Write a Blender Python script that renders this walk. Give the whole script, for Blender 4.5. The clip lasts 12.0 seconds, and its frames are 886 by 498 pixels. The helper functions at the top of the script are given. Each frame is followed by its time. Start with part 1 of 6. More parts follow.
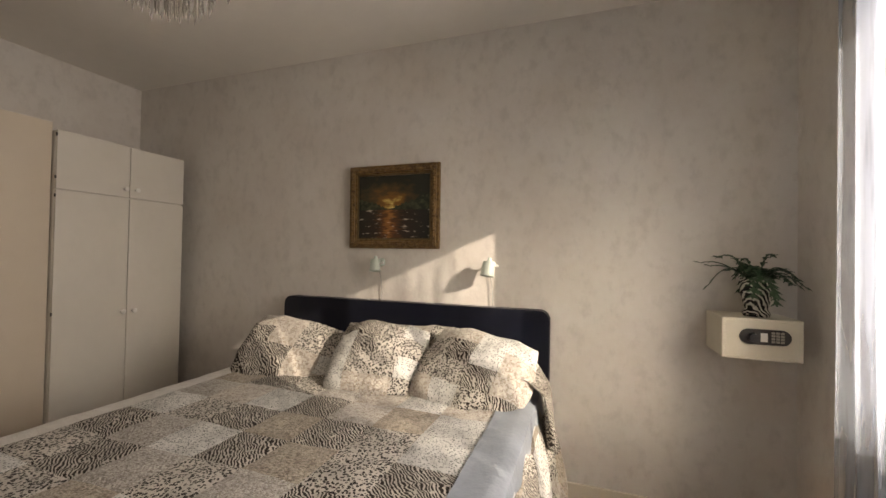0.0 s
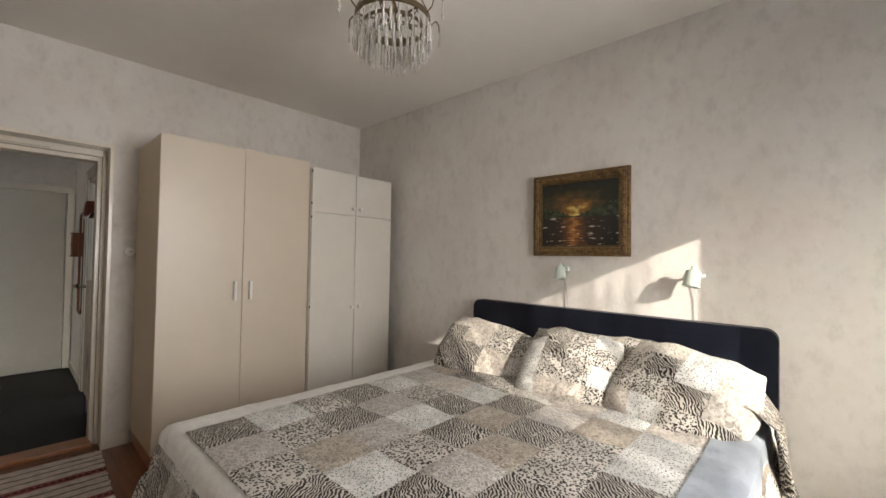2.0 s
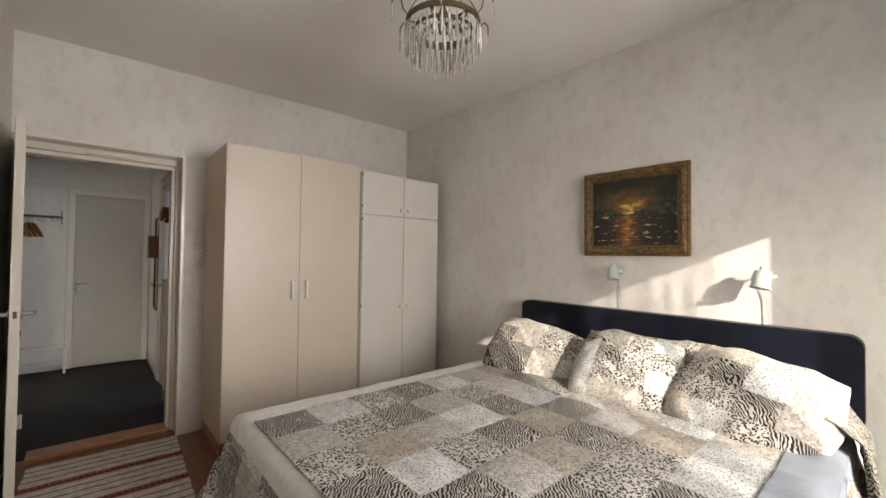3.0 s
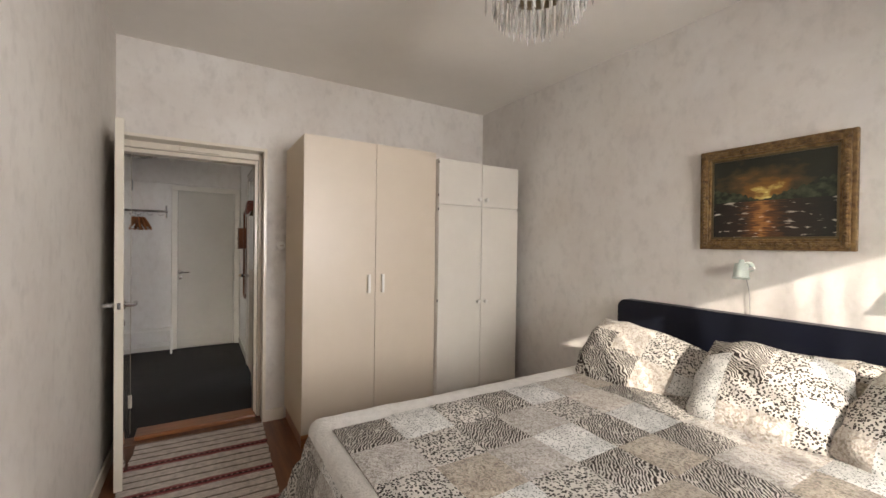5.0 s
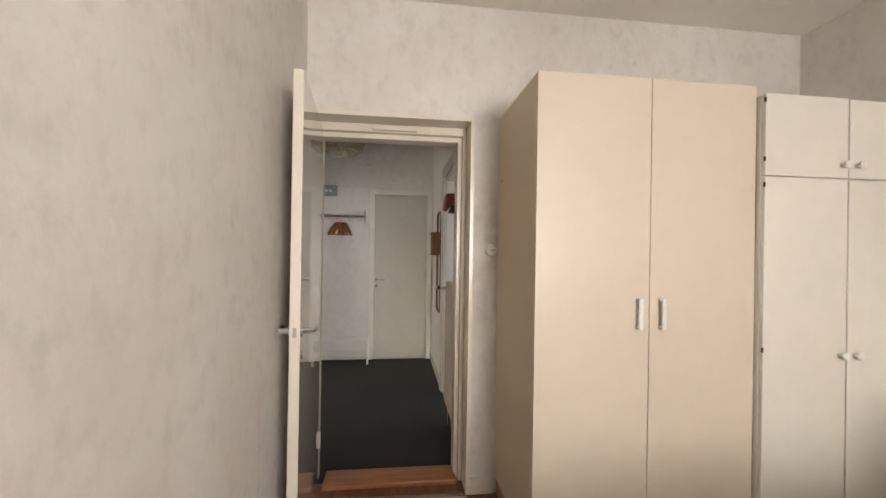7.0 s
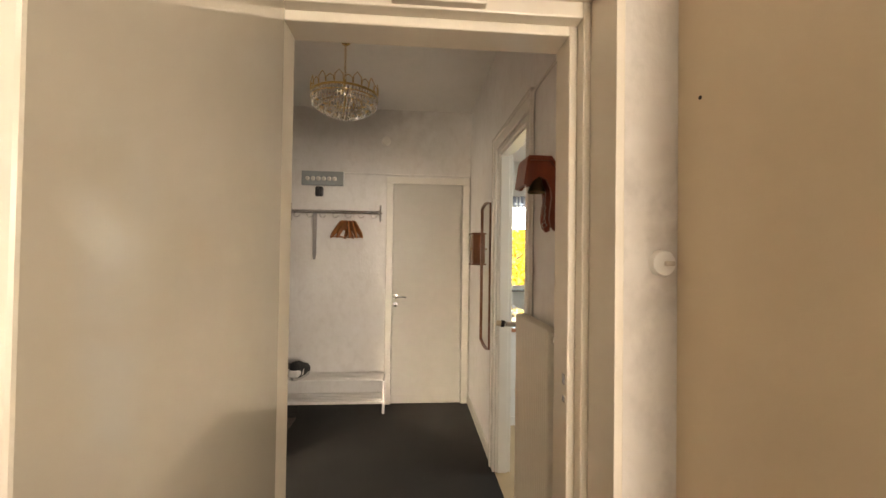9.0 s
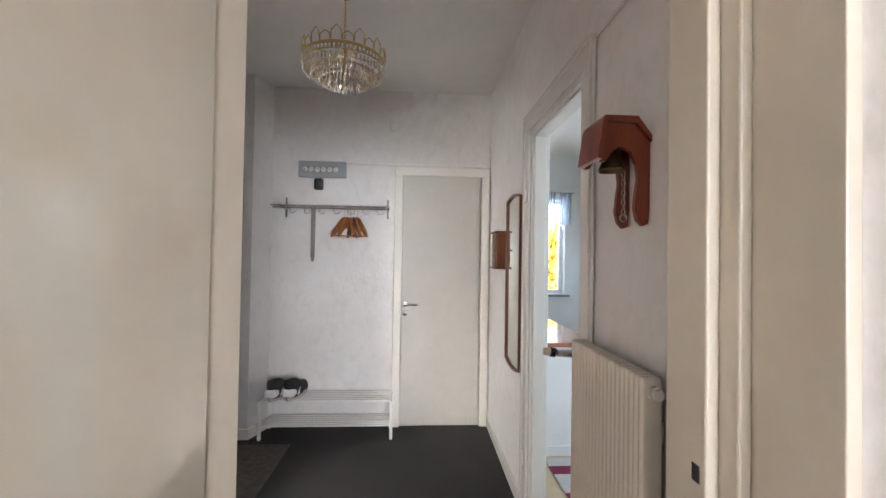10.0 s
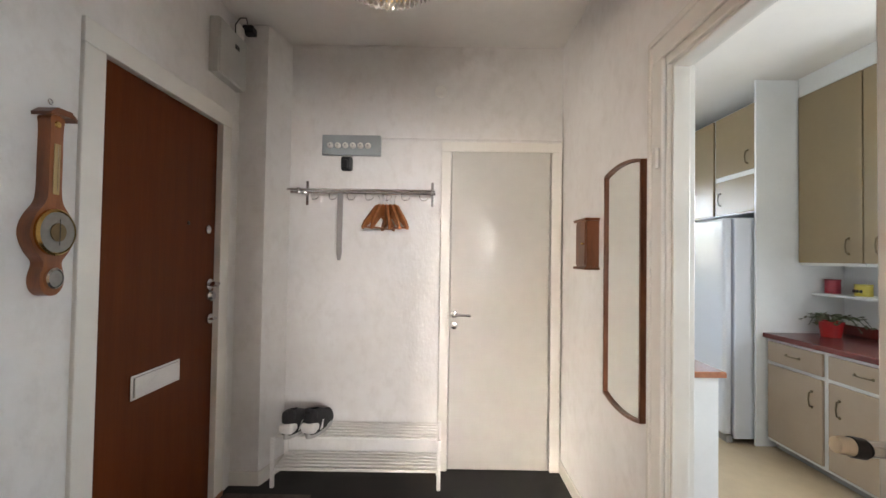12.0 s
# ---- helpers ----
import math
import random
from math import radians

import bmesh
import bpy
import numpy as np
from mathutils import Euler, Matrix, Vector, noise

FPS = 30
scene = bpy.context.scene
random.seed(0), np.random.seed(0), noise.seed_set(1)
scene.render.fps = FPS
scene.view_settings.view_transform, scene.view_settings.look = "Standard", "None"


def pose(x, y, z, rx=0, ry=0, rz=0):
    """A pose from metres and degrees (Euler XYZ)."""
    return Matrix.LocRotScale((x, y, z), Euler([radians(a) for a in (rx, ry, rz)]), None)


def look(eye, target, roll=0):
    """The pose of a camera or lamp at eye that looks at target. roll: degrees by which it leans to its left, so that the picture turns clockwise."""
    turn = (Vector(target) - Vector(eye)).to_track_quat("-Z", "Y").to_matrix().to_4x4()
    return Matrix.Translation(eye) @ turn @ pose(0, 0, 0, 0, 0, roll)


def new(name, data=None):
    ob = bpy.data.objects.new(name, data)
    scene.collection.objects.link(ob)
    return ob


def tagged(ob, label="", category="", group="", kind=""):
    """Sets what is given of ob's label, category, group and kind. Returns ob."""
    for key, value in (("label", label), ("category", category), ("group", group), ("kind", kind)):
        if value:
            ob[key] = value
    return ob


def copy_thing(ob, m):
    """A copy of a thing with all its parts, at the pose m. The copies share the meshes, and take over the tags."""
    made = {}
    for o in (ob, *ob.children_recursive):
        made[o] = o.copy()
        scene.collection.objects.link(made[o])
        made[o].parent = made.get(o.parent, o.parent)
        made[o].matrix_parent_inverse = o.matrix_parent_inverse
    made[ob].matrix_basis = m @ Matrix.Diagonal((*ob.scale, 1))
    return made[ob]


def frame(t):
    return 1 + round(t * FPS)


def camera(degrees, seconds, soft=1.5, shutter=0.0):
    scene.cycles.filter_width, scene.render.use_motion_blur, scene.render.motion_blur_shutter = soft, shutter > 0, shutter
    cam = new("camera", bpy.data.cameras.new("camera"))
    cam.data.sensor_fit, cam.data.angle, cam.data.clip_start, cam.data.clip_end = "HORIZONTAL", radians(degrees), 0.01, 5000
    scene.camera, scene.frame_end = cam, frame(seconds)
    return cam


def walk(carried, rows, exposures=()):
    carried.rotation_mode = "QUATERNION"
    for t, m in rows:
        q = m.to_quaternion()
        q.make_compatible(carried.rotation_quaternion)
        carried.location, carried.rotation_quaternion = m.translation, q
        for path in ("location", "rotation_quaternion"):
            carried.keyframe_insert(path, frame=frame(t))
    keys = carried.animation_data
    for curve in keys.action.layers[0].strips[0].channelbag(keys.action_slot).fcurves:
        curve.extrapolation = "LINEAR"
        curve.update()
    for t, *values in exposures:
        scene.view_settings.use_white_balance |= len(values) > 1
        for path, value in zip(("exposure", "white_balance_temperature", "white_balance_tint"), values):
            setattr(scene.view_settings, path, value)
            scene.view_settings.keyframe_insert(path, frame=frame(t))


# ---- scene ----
cam = camera(95.5, 12.0)
PATH = [
    (0, (-1.271, 0.379, 1.336), (-1.941, 2.263, 1.368), 1.0),
    (0.5, (-1.277, 0.339, 1.341), (-2.274, 2.072, 1.38), 0.9),
    (1, (-1.299, 0.304, 1.347), (-2.483, 1.916, 1.39), 0.9),
    (1.5, (-1.318, 0.268, 1.349), (-2.6, 1.803, 1.393), 1.0),
    (2, (-1.328, 0.239, 1.35), (-2.689, 1.704, 1.393), 1.0),
    (2.5, (-1.329, 0.221, 1.355), (-2.771, 1.607, 1.395), 0.9),
    (3, (-1.34, 0.204, 1.354), (-2.85, 1.515, 1.392), 0.8),
    (4.8, (-1.496, 0.237, 1.376), (-3.159, 1.348, 1.356), 0.7),
    (5, (-1.568, 0.276, 1.382), (-3.279, 1.312, 1.359), 0.8),
    (5.5, (-1.795, 0.326, 1.385), (-3.639, 1.099, 1.359), 0.8),
    (6, (-2.092, 0.342, 1.383), (-4.036, 0.813, 1.366), 0.8),
    (6.5, (-2.395, 0.332, 1.368), (-4.37, 0.645, 1.368), 0.8),
    (7, (-2.701, 0.282, 1.352), (-4.687, 0.522, 1.357), 0.9),
    (7.2, (-2.836, 0.259, 1.358), (-4.823, 0.483, 1.369), 0.9),
    (8.8, (-3.854, 0.205, 1.405), (-5.847, 0.369, 1.416), 1.2),
    (9, (-3.972, 0.212, 1.367), (-5.966, 0.367, 1.398), 0.8),
    (9.5, (-4.200, 0.21, 1.382), (-6.195, 0.345, 1.411), 0.9),
    (10, (-4.435, 0.176, 1.381), (-6.432, 0.295, 1.411), 0.9),
    (10.5, (-4.668, 0.153, 1.369), (-6.665, 0.254, 1.403), 0.9),
    (11, (-4.879, 0.12, 1.36), (-6.877, 0.207, 1.398), 0.9),
    (11.5, (-5.045, 0.043, 1.346), (-7.045, 0.078, 1.391), 0.9),
    (12, (-5.130, -0.002, 1.342), (-7.130, -0.006, 1.384), 0.9),
]
EXPOSURES = [(0.0, 0.72, 7700, 14), (0.5, 0.98, 6850, 10), (1.0, 1.12, 6750, 10), (3.0, 1.38, 6750, 11), (5.5, 1.86, 6850, 12), (6.5, 2.12, 7000, 12), (7.0, 2.12, 7050, 12), (9.0, 2.60, 8800, 14), (9.5, 2.90, 6350, 13), (10.0, 3.0, 6200, 12), (11.0, 3.2, 6650, 13), (12.0, 3.25, 6850, 13)]
walk(cam, [(t, look(eye, target, roll)) for t, eye, target, roll in PATH], EXPOSURES)

# ---- light and world ----
world = bpy.data.worlds.new("world")
scene.world = world
world.use_nodes = True
wn = world.node_tree
sky = wn.nodes.new("ShaderNodeTexSky")
sky.sky_type, sky.sun_disc = "NISHITA", False
sky.sun_elevation, sky.sun_rotation = radians(21), radians(114.5)
wn.links.new(sky.outputs[0], wn.nodes["Background"].inputs[0])
wn.nodes["Background"].inputs[1].default_value = 0.12

SUN_WAY = Vector((-1.0, 0.455, -0.43)).normalized()   # the way the sunlight travels
sun = new("sun", bpy.data.lights.new("sun", "SUN"))
sun.data.energy, sun.data.angle, sun.data.color = 3.8, radians(0.5), (1.0, 0.93, 0.82)
sun.rotation_mode = "QUATERNION"
sun.rotation_quaternion = SUN_WAY.to_track_quat("-Z", "Y")


def window_light(name, at, way, width, height, watts, color=(1, 1, 1), spread=180):
    """Sky light that comes in by a window's opening."""
    lamp = new(name, bpy.data.lights.new(name, "AREA"))
    lamp.data.shape, lamp.data.size, lamp.data.size_y = "RECTANGLE", width, height
    lamp.data.energy, lamp.data.color = watts, color
    lamp.data.spread = radians(spread)
    lamp.matrix_world = look(at, Vector(at) + Vector(way))
    return lamp


XE_LAMP = -0.27
window_light("bedroom_window_light", (XE_LAMP, 1.445, 1.52), (-1, -0.30, -0.02), 1.0, 1.24, 25, (1.0, 0.975, 0.97), 118)
window_light("kitchen_window_light", (-9.86, 1.53, 1.98), (1, 0, -0.15), 1.0, 0.42, 4.6, (0.74, 0.87, 1.0))
window_light("living_window_light", (-4.03, -3.4, 1.5), (-1, 0.25, 0.05), 1.7, 1.4, 20, (1.0, 0.93, 0.85))

# added fill lamp, out of view: brightens the hall's south wall through the kitchen doorway
window_light("kitchen_north_fill", (-6.25, 2.99, 1.55), (0, -1, 0), 1.2, 1.2, 4.8, (0.76, 0.88, 1.0))


# ---- materials ----
def mat(name, color, rough=0.5, metal=0.0, spread=0.06, scale=6.0, bump=0.0, bscale=60.0, stretch=(1, 1, 1), color2=None, coat=0.0):
    """A material with its colour varied softly at two scales, and fine relief."""
    m = bpy.data.materials.new(name)
    m.use_nodes = True
    nt = m.node_tree
    N, L = nt.nodes, nt.links
    p = N["Principled BSDF"]
    p.inputs["Roughness"].default_value, p.inputs["Metallic"].default_value = rough, metal
    p.inputs["Coat Weight"].default_value = coat
    tc, mp = N.new("ShaderNodeTexCoord"), N.new("ShaderNodeMapping")
    mp.inputs["Scale"].default_value = stretch
    L.new(tc.outputs["Object"], mp.inputs[0])
    n1, n2 = N.new("ShaderNodeTexNoise"), N.new("ShaderNodeTexNoise")
    n1.inputs["Scale"].default_value, n1.inputs["Detail"].default_value = scale, 4
    n2.inputs["Scale"].default_value, n2.inputs["Detail"].default_value = scale * 9, 3
    mixv = N.new("ShaderNodeMath")
    mixv.operation = "MULTIPLY_ADD"
    mixv.inputs[1].default_value, mixv.inputs[2].default_value = 0.35, 0.0
    add = N.new("ShaderNodeMath")
    for n in (n1, n2):
        L.new(mp.outputs[0], n.inputs["Vector"])
    L.new(n2.outputs["Fac"], mixv.inputs[0])
    L.new(n1.outputs["Fac"], add.inputs[0])
    L.new(mixv.outputs[0], add.inputs[1])
    ramp = N.new("ShaderNodeValToRGB")
    c2 = color2 or [max(0, c * (1 - spread * 3)) for c in color]
    ramp.color_ramp.elements[0].position, ramp.color_ramp.elements[1].position = 0.42, 0.85
    ramp.color_ramp.elements[0].color, ramp.color_ramp.elements[1].color = (*c2, 1), (*color, 1)
    L.new(add.outputs[0], ramp.inputs[0])
    L.new(ramp.outputs[0], p.inputs["Base Color"])
    if bump:
        n3, b = N.new("ShaderNodeTexNoise"), N.new("ShaderNodeBump")
        n3.inputs["Scale"].default_value, n3.inputs["Detail"].default_value = bscale, 3
        L.new(mp.outputs[0], n3.inputs["Vector"])
        L.new(n3.outputs["Fac"], b.inputs["Height"])
        b.inputs["Strength"].default_value, b.inputs["Distance"].default_value = bump, 0.01
        L.new(b.outputs[0], p.inputs["Normal"])
    return m


def wallpaper(name, base, stain, streak, smudge, reach, dirt):
    """Marbled wallpaper: soft clouds of a warmer tone, short grey flecks and upright brush streaks in relief."""
    m = mat(name, base, 0.75, 0, color2=stain, scale=2.3)
    nt = m.node_tree
    N, L = nt.nodes, nt.links
    p = N["Principled BSDF"]
    tc = next(n for n in N if n.bl_idname == "ShaderNodeTexCoord")
    mp = N.new("ShaderNodeMapping")
    mp.inputs["Scale"].default_value = (1, 1, 0.68)
    L.new(tc.outputs["Object"], mp.inputs[0])
    n = N.new("ShaderNodeTexNoise")
    n.inputs["Scale"].default_value, n.inputs["Detail"].default_value = 15, 5
    n.inputs["Roughness"].default_value = 0.65
    L.new(mp.outputs[0], n.inputs["Vector"])
    r = N.new("ShaderNodeValToRGB")
    r.color_ramp.elements[0].position, r.color_ramp.elements[1].position = 0.50, 0.68
    r.color_ramp.elements[0].color, r.color_ramp.elements[1].color = (0, 0, 0, 1), (1, 1, 1, 1)
    L.new(n.outputs["Fac"], r.inputs[0])
    mix = N.new("ShaderNodeMixRGB")
    fac = N.new("ShaderNodeMath")
    fac.operation = "MULTIPLY"
    fac.inputs[1].default_value = 0.35
    L.new(r.outputs[0], fac.inputs[0])
    L.new(fac.outputs[0], mix.inputs[0])
    L.new(next(x for x in N if x.bl_idname == "ShaderNodeValToRGB" and x != r).outputs[0], mix.inputs[1])
    mix.inputs[2].default_value = (*streak, 1)
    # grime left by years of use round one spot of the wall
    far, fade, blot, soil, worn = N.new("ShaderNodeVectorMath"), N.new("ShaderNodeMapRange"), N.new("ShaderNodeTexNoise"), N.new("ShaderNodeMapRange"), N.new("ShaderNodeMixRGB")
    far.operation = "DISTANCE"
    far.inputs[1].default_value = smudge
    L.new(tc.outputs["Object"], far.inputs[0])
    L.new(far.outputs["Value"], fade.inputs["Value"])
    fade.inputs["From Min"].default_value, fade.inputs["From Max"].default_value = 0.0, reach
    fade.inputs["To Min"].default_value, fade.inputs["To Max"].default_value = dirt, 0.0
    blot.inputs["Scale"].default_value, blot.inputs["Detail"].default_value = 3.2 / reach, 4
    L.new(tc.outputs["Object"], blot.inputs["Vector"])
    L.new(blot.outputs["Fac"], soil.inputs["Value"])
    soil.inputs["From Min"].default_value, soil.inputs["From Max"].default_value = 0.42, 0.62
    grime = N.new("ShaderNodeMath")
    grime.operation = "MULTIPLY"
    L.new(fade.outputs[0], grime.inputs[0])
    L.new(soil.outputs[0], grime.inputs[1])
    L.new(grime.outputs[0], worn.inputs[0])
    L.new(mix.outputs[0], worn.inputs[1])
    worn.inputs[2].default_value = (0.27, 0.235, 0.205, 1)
    L.new(worn.outputs[0], p.inputs["Base Color"])
    b = N.new("ShaderNodeBump")
    b.inputs["Strength"].default_value, b.inputs["Distance"].default_value = 0.35, 0.004
    n4 = N.new("ShaderNodeTexNoise")
    n4.inputs["Scale"].default_value, n4.inputs["Detail"].default_value = 45, 4
    L.new(mp.outputs[0], n4.inputs["Vector"])
    L.new(n4.outputs["Fac"], b.inputs["Height"])
    L.new(b.outputs[0], p.inputs["Normal"])
    return m


def wood(name, dark, light, rough=0.4, scale=(2, 30, 30), coat=0.0):
    m = mat(name, light, rough, 0, color2=dark, scale=1.6, stretch=scale, coat=coat, bump=0.05, bscale=8)
    return m


def plank_wood(name, dark, light, width, along_x=True, rough=0.35):
    """Boards side by side in relief colour, a tone for each board."""
    m = wood(name, dark, light, rough, (1.2, 14, 14) if along_x else (14, 1.2, 14), coat=0.15)
    return m


def glass(name, color=(1, 1, 1), rough=0.0):
    m = bpy.data.materials.new(name)
    m.use_nodes = True
    p = m.node_tree.nodes["Principled BSDF"]
    p.inputs["Base Color"].default_value = (*color, 1)
    p.inputs["Roughness"].default_value, p.inputs["Transmission Weight"].default_value = rough, 1.0
    p.inputs["IOR"].default_value = 1.5
    return m


PAPER = wallpaper("bedroom_wallpaper", (0.68, 0.65, 0.61), (0.61, 0.565, 0.52), (0.45, 0.42, 0.39), (-4.905, 0.77, 1.40), 0.32, 0.42)
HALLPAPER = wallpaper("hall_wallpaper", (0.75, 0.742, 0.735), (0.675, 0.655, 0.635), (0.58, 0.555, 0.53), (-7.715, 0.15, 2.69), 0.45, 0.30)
CEIL = mat("ceiling_paint", (0.80, 0.765, 0.71), 0.8, spread=0.02, scale=1.5, bump=0.05)
HALLPAPER.node_tree.nodes["Principled BSDF"].inputs["Roughness"].default_value = 0.42
HALLCEIL = mat("hall_ceiling_paint", (0.80, 0.785, 0.76), 0.28, spread=0.03, scale=2, bump=0.04, bscale=20)
TRIM = mat("cream_gloss_paint", (0.72, 0.66, 0.56), 0.25, spread=0.02, scale=3, bump=0.02, bscale=30)
TRIMHALL = mat("hall_trim_paint", (0.79, 0.77, 0.725), 0.25, spread=0.02, scale=3, bump=0.02, bscale=30)
DOORPAINT = mat("door_gloss_paint", (0.70, 0.65, 0.55), 0.11, spread=0.02, scale=2, bump=0.02, bscale=6, coat=1.0)
DOORPAINT.node_tree.nodes["Principled BSDF"].inputs["Specular IOR Level"].default_value = 0.8
CLOSETPAINT = mat("closet_door_paint", (0.58, 0.57, 0.54), 0.13, spread=0.03, scale=2, bump=0.02, bscale=6)
CLOSETPAINT.node_tree.nodes["Principled BSDF"].inputs["Specular IOR Level"].default_value = 0.10
WARDPAINT = mat("wardrobe_cream_laminate", (0.60, 0.52, 0.42), 0.38, spread=0.015, scale=2, bump=0.02, bscale=90)
WARDWHITE = mat("wardrobe_white_paint", (0.66, 0.625, 0.56), 0.33, spread=0.02, scale=2, bump=0.04, bscale=25)
WARDSIDE = mat("wardrobe_side", (0.62, 0.505, 0.36), 0.42, spread=0.02, scale=2, bump=0.02, bscale=90)
DARKIRON = mat("dark_iron", (0.05, 0.04, 0.035), 0.4, 0.7)
RAILCHROME = mat("worn_chrome", (0.74, 0.74, 0.75), 0.16, 1.0, spread=0.1)
CHROME = mat("chrome", (0.75, 0.75, 0.76), 0.12, 1.0, spread=0.02)
STEEL = mat("worn_steel", (0.62, 0.62, 0.62), 0.25, 1.0)
BRASS = mat("brass", (0.72, 0.50, 0.18), 0.22, 1.0)
OLDBRASS = mat("aged_brass", (0.17, 0.13, 0.075), 0.35, 0.9)
FLOORWOOD = plank_wood("bedroom_floor_boards", (0.10, 0.035, 0.014), (0.22, 0.085, 0.035), 0.1)
THRESH = wood("threshold_wood", (0.24, 0.085, 0.03), (0.42, 0.17, 0.06), 0.3, (20, 1.5, 20), 0.3)
HALLFLOOR = mat("dark_needle_carpet", (0.020, 0.018, 0.0175), 0.75, spread=0.15, scale=3, bump=0.3, bscale=300)
KFLOOR = mat("kitchen_lino", (0.50, 0.38, 0.24), 0.35, spread=0.04, scale=9)
MAHOG = wood("mahogany_door", (0.092, 0.020, 0.004), (0.122, 0.028, 0.005), 0.45, (10, 10, 0.8), 0.0)
MAHOG.node_tree.nodes["Principled BSDF"].inputs["Specular IOR Level"].default_value = 0.12
REDWOOD = wood("red_stained_wood", (0.13, 0.022, 0.010), (0.24, 0.048, 0.018), 0.35, (12, 12, 2), 0.2)
BROWNWOOD = wood("brown_varnished_wood", (0.085, 0.026, 0.010), (0.17, 0.058, 0.022), 0.35, (12, 12, 2), 0.2)
BAROWOOD = wood("barometer_wood", (0.13, 0.035, 0.010), (0.27, 0.085, 0.022), 0.3, (12, 12, 2), 0.3)
HANGERWOOD = wood("hanger_wood", (0.20, 0.065, 0.022), (0.38, 0.15, 0.05), 0.4, (14, 14, 14))
VELVET = mat("dark_blue_velvet", (0.0035, 0.005, 0.013), 0.5, spread=0.1, scale=5, bump=0.1, bscale=300)
VELVET.node_tree.nodes["Principled BSDF"].inputs["Sheen Weight"].default_value = 0.04
VELVET.node_tree.nodes["Principled BSDF"].inputs["Specular IOR Level"].default_value = 0.25
GREYMETAL = mat("grey_enamel", (0.30, 0.33, 0.34), 0.4, spread=0.03)
WHITE = mat("white_enamel", (0.78, 0.77, 0.75), 0.35, spread=0.02)
WHITEPL = mat("white_plastic", (0.72, 0.70, 0.66), 0.35, spread=0.01)
PALEGREEN = mat("pale_green_enamel", (0.46, 0.52, 0.47), 0.35, spread=0.02)
BLACKPL = mat("black_plastic", (0.012, 0.012, 0.014), 0.35, spread=0.1)
GREYPL = mat("grey_plastic", (0.30, 0.29, 0.28), 0.5)
SAFEPAINT = mat("safe_cream_enamel", (0.68, 0.63, 0.52), 0.4, spread=0.03, bump=0.05, bscale=200)
SOIL = mat("soil", (0.03, 0.02, 0.012), 0.95, spread=0.2, bump=0.5)
LEAF = mat("dark_leaf", (0.030, 0.075, 0.028), 0.4, color2=(0.012, 0.04, 0.016), scale=30)
LEAFRED = mat("kitchen_leaf", (0.06, 0.12, 0.04), 0.4, color2=(0.10, 0.05, 0.03), scale=20)
RADPAINT = mat("radiator_enamel", (0.62, 0.58, 0.50), 0.35, spread=0.03, scale=4)
OLIVE = mat("olive_brown_cupboard_paint", (0.27, 0.20, 0.11), 0.35, spread=0.03, scale=3)
TAUPE = mat("taupe_cupboard_paint", (0.38, 0.29, 0.21), 0.35, spread=0.03, scale=3)
KWHITE = mat("kitchen_white_paint", (0.76, 0.76, 0.74), 0.4, spread=0.02)
REDTOP = mat("red_worktop", (0.16, 0.032, 0.026), 0.25, spread=0.1, scale=12)
REDBROWN = wood("table_top_wood", (0.26, 0.09, 0.045), (0.42, 0.17, 0.09), 0.14, (2, 20, 20), 0.5)
SATIN = mat("pale_blue_satin", (0.33, 0.37, 0.42), 0.5, spread=0.05, scale=8, bump=0.3, bscale=40)
FRINGE = mat("white_bedspread", (0.76, 0.74, 0.70), 0.9, spread=0.06, scale=25, bump=0.6, bscale=120)
FRINGE.node_tree.nodes["Principled BSDF"].inputs["Sheen Weight"].default_value = 0.2
GLASSPANE = glass("window_glass")
MIRROR = mat("mirror_silver", (0.86, 0.88, 0.87), 0.015, 1.0, spread=0.0)
CRYSTAL = mat("crystal_glass", (0.74, 0.72, 0.68), 0.05, 0.0, spread=0.0)
CRYSTAL.node_tree.nodes["Principled BSDF"].inputs["Transmission Weight"].default_value = 0.75
PLASTERGREY = mat("outside_render", (0.42, 0.40, 0.38), 0.9, spread=0.05)
ROOFTIN = mat("grey_tin_roof", (0.28, 0.30, 0.33), 0.5, spread=0.05)
YELLOWLEAF = mat("autumn_leaves", (0.75, 0.55, 0.05), 0.6, color2=(0.50, 0.36, 0.03), scale=4)
BARK = mat("bark", (0.10, 0.08, 0.06), 0.9, spread=0.2, bump=0.5)
GRASS = mat("lawn", (0.08, 0.10, 0.03), 0.95, spread=0.2, scale=1)


# ---- mesh helpers ----
def part(name, bm, material, parent=None, label="", smooth=False):
    me = bpy.data.meshes.new(name)
    bm.normal_update()
    bm.to_mesh(me)
    bm.free()
    for m in (material if isinstance(material, (list, tuple)) else [material]):
        me.materials.append(m)
    if smooth:
        me.polygons.foreach_set("use_smooth", [True] * len(me.polygons))
        me.set_sharp_from_angle(angle=radians(40))
    ob = new(name, me)
    if parent:
        ob.parent = parent
    if label:
        ob["label"] = label
    return ob


def thing(name, at=(0, 0, 0), label="", category="", group="", turn=0):
    ob = new(name)
    ob.location = at
    ob.rotation_euler = (0, 0, radians(turn))
    ob.empty_display_size = 0.1
    return tagged(ob, label, category, group)


def setting(name, bm, material, label="", smooth=False):
    return tagged(part(name, bm, material, None, label, smooth), label, kind="structure")


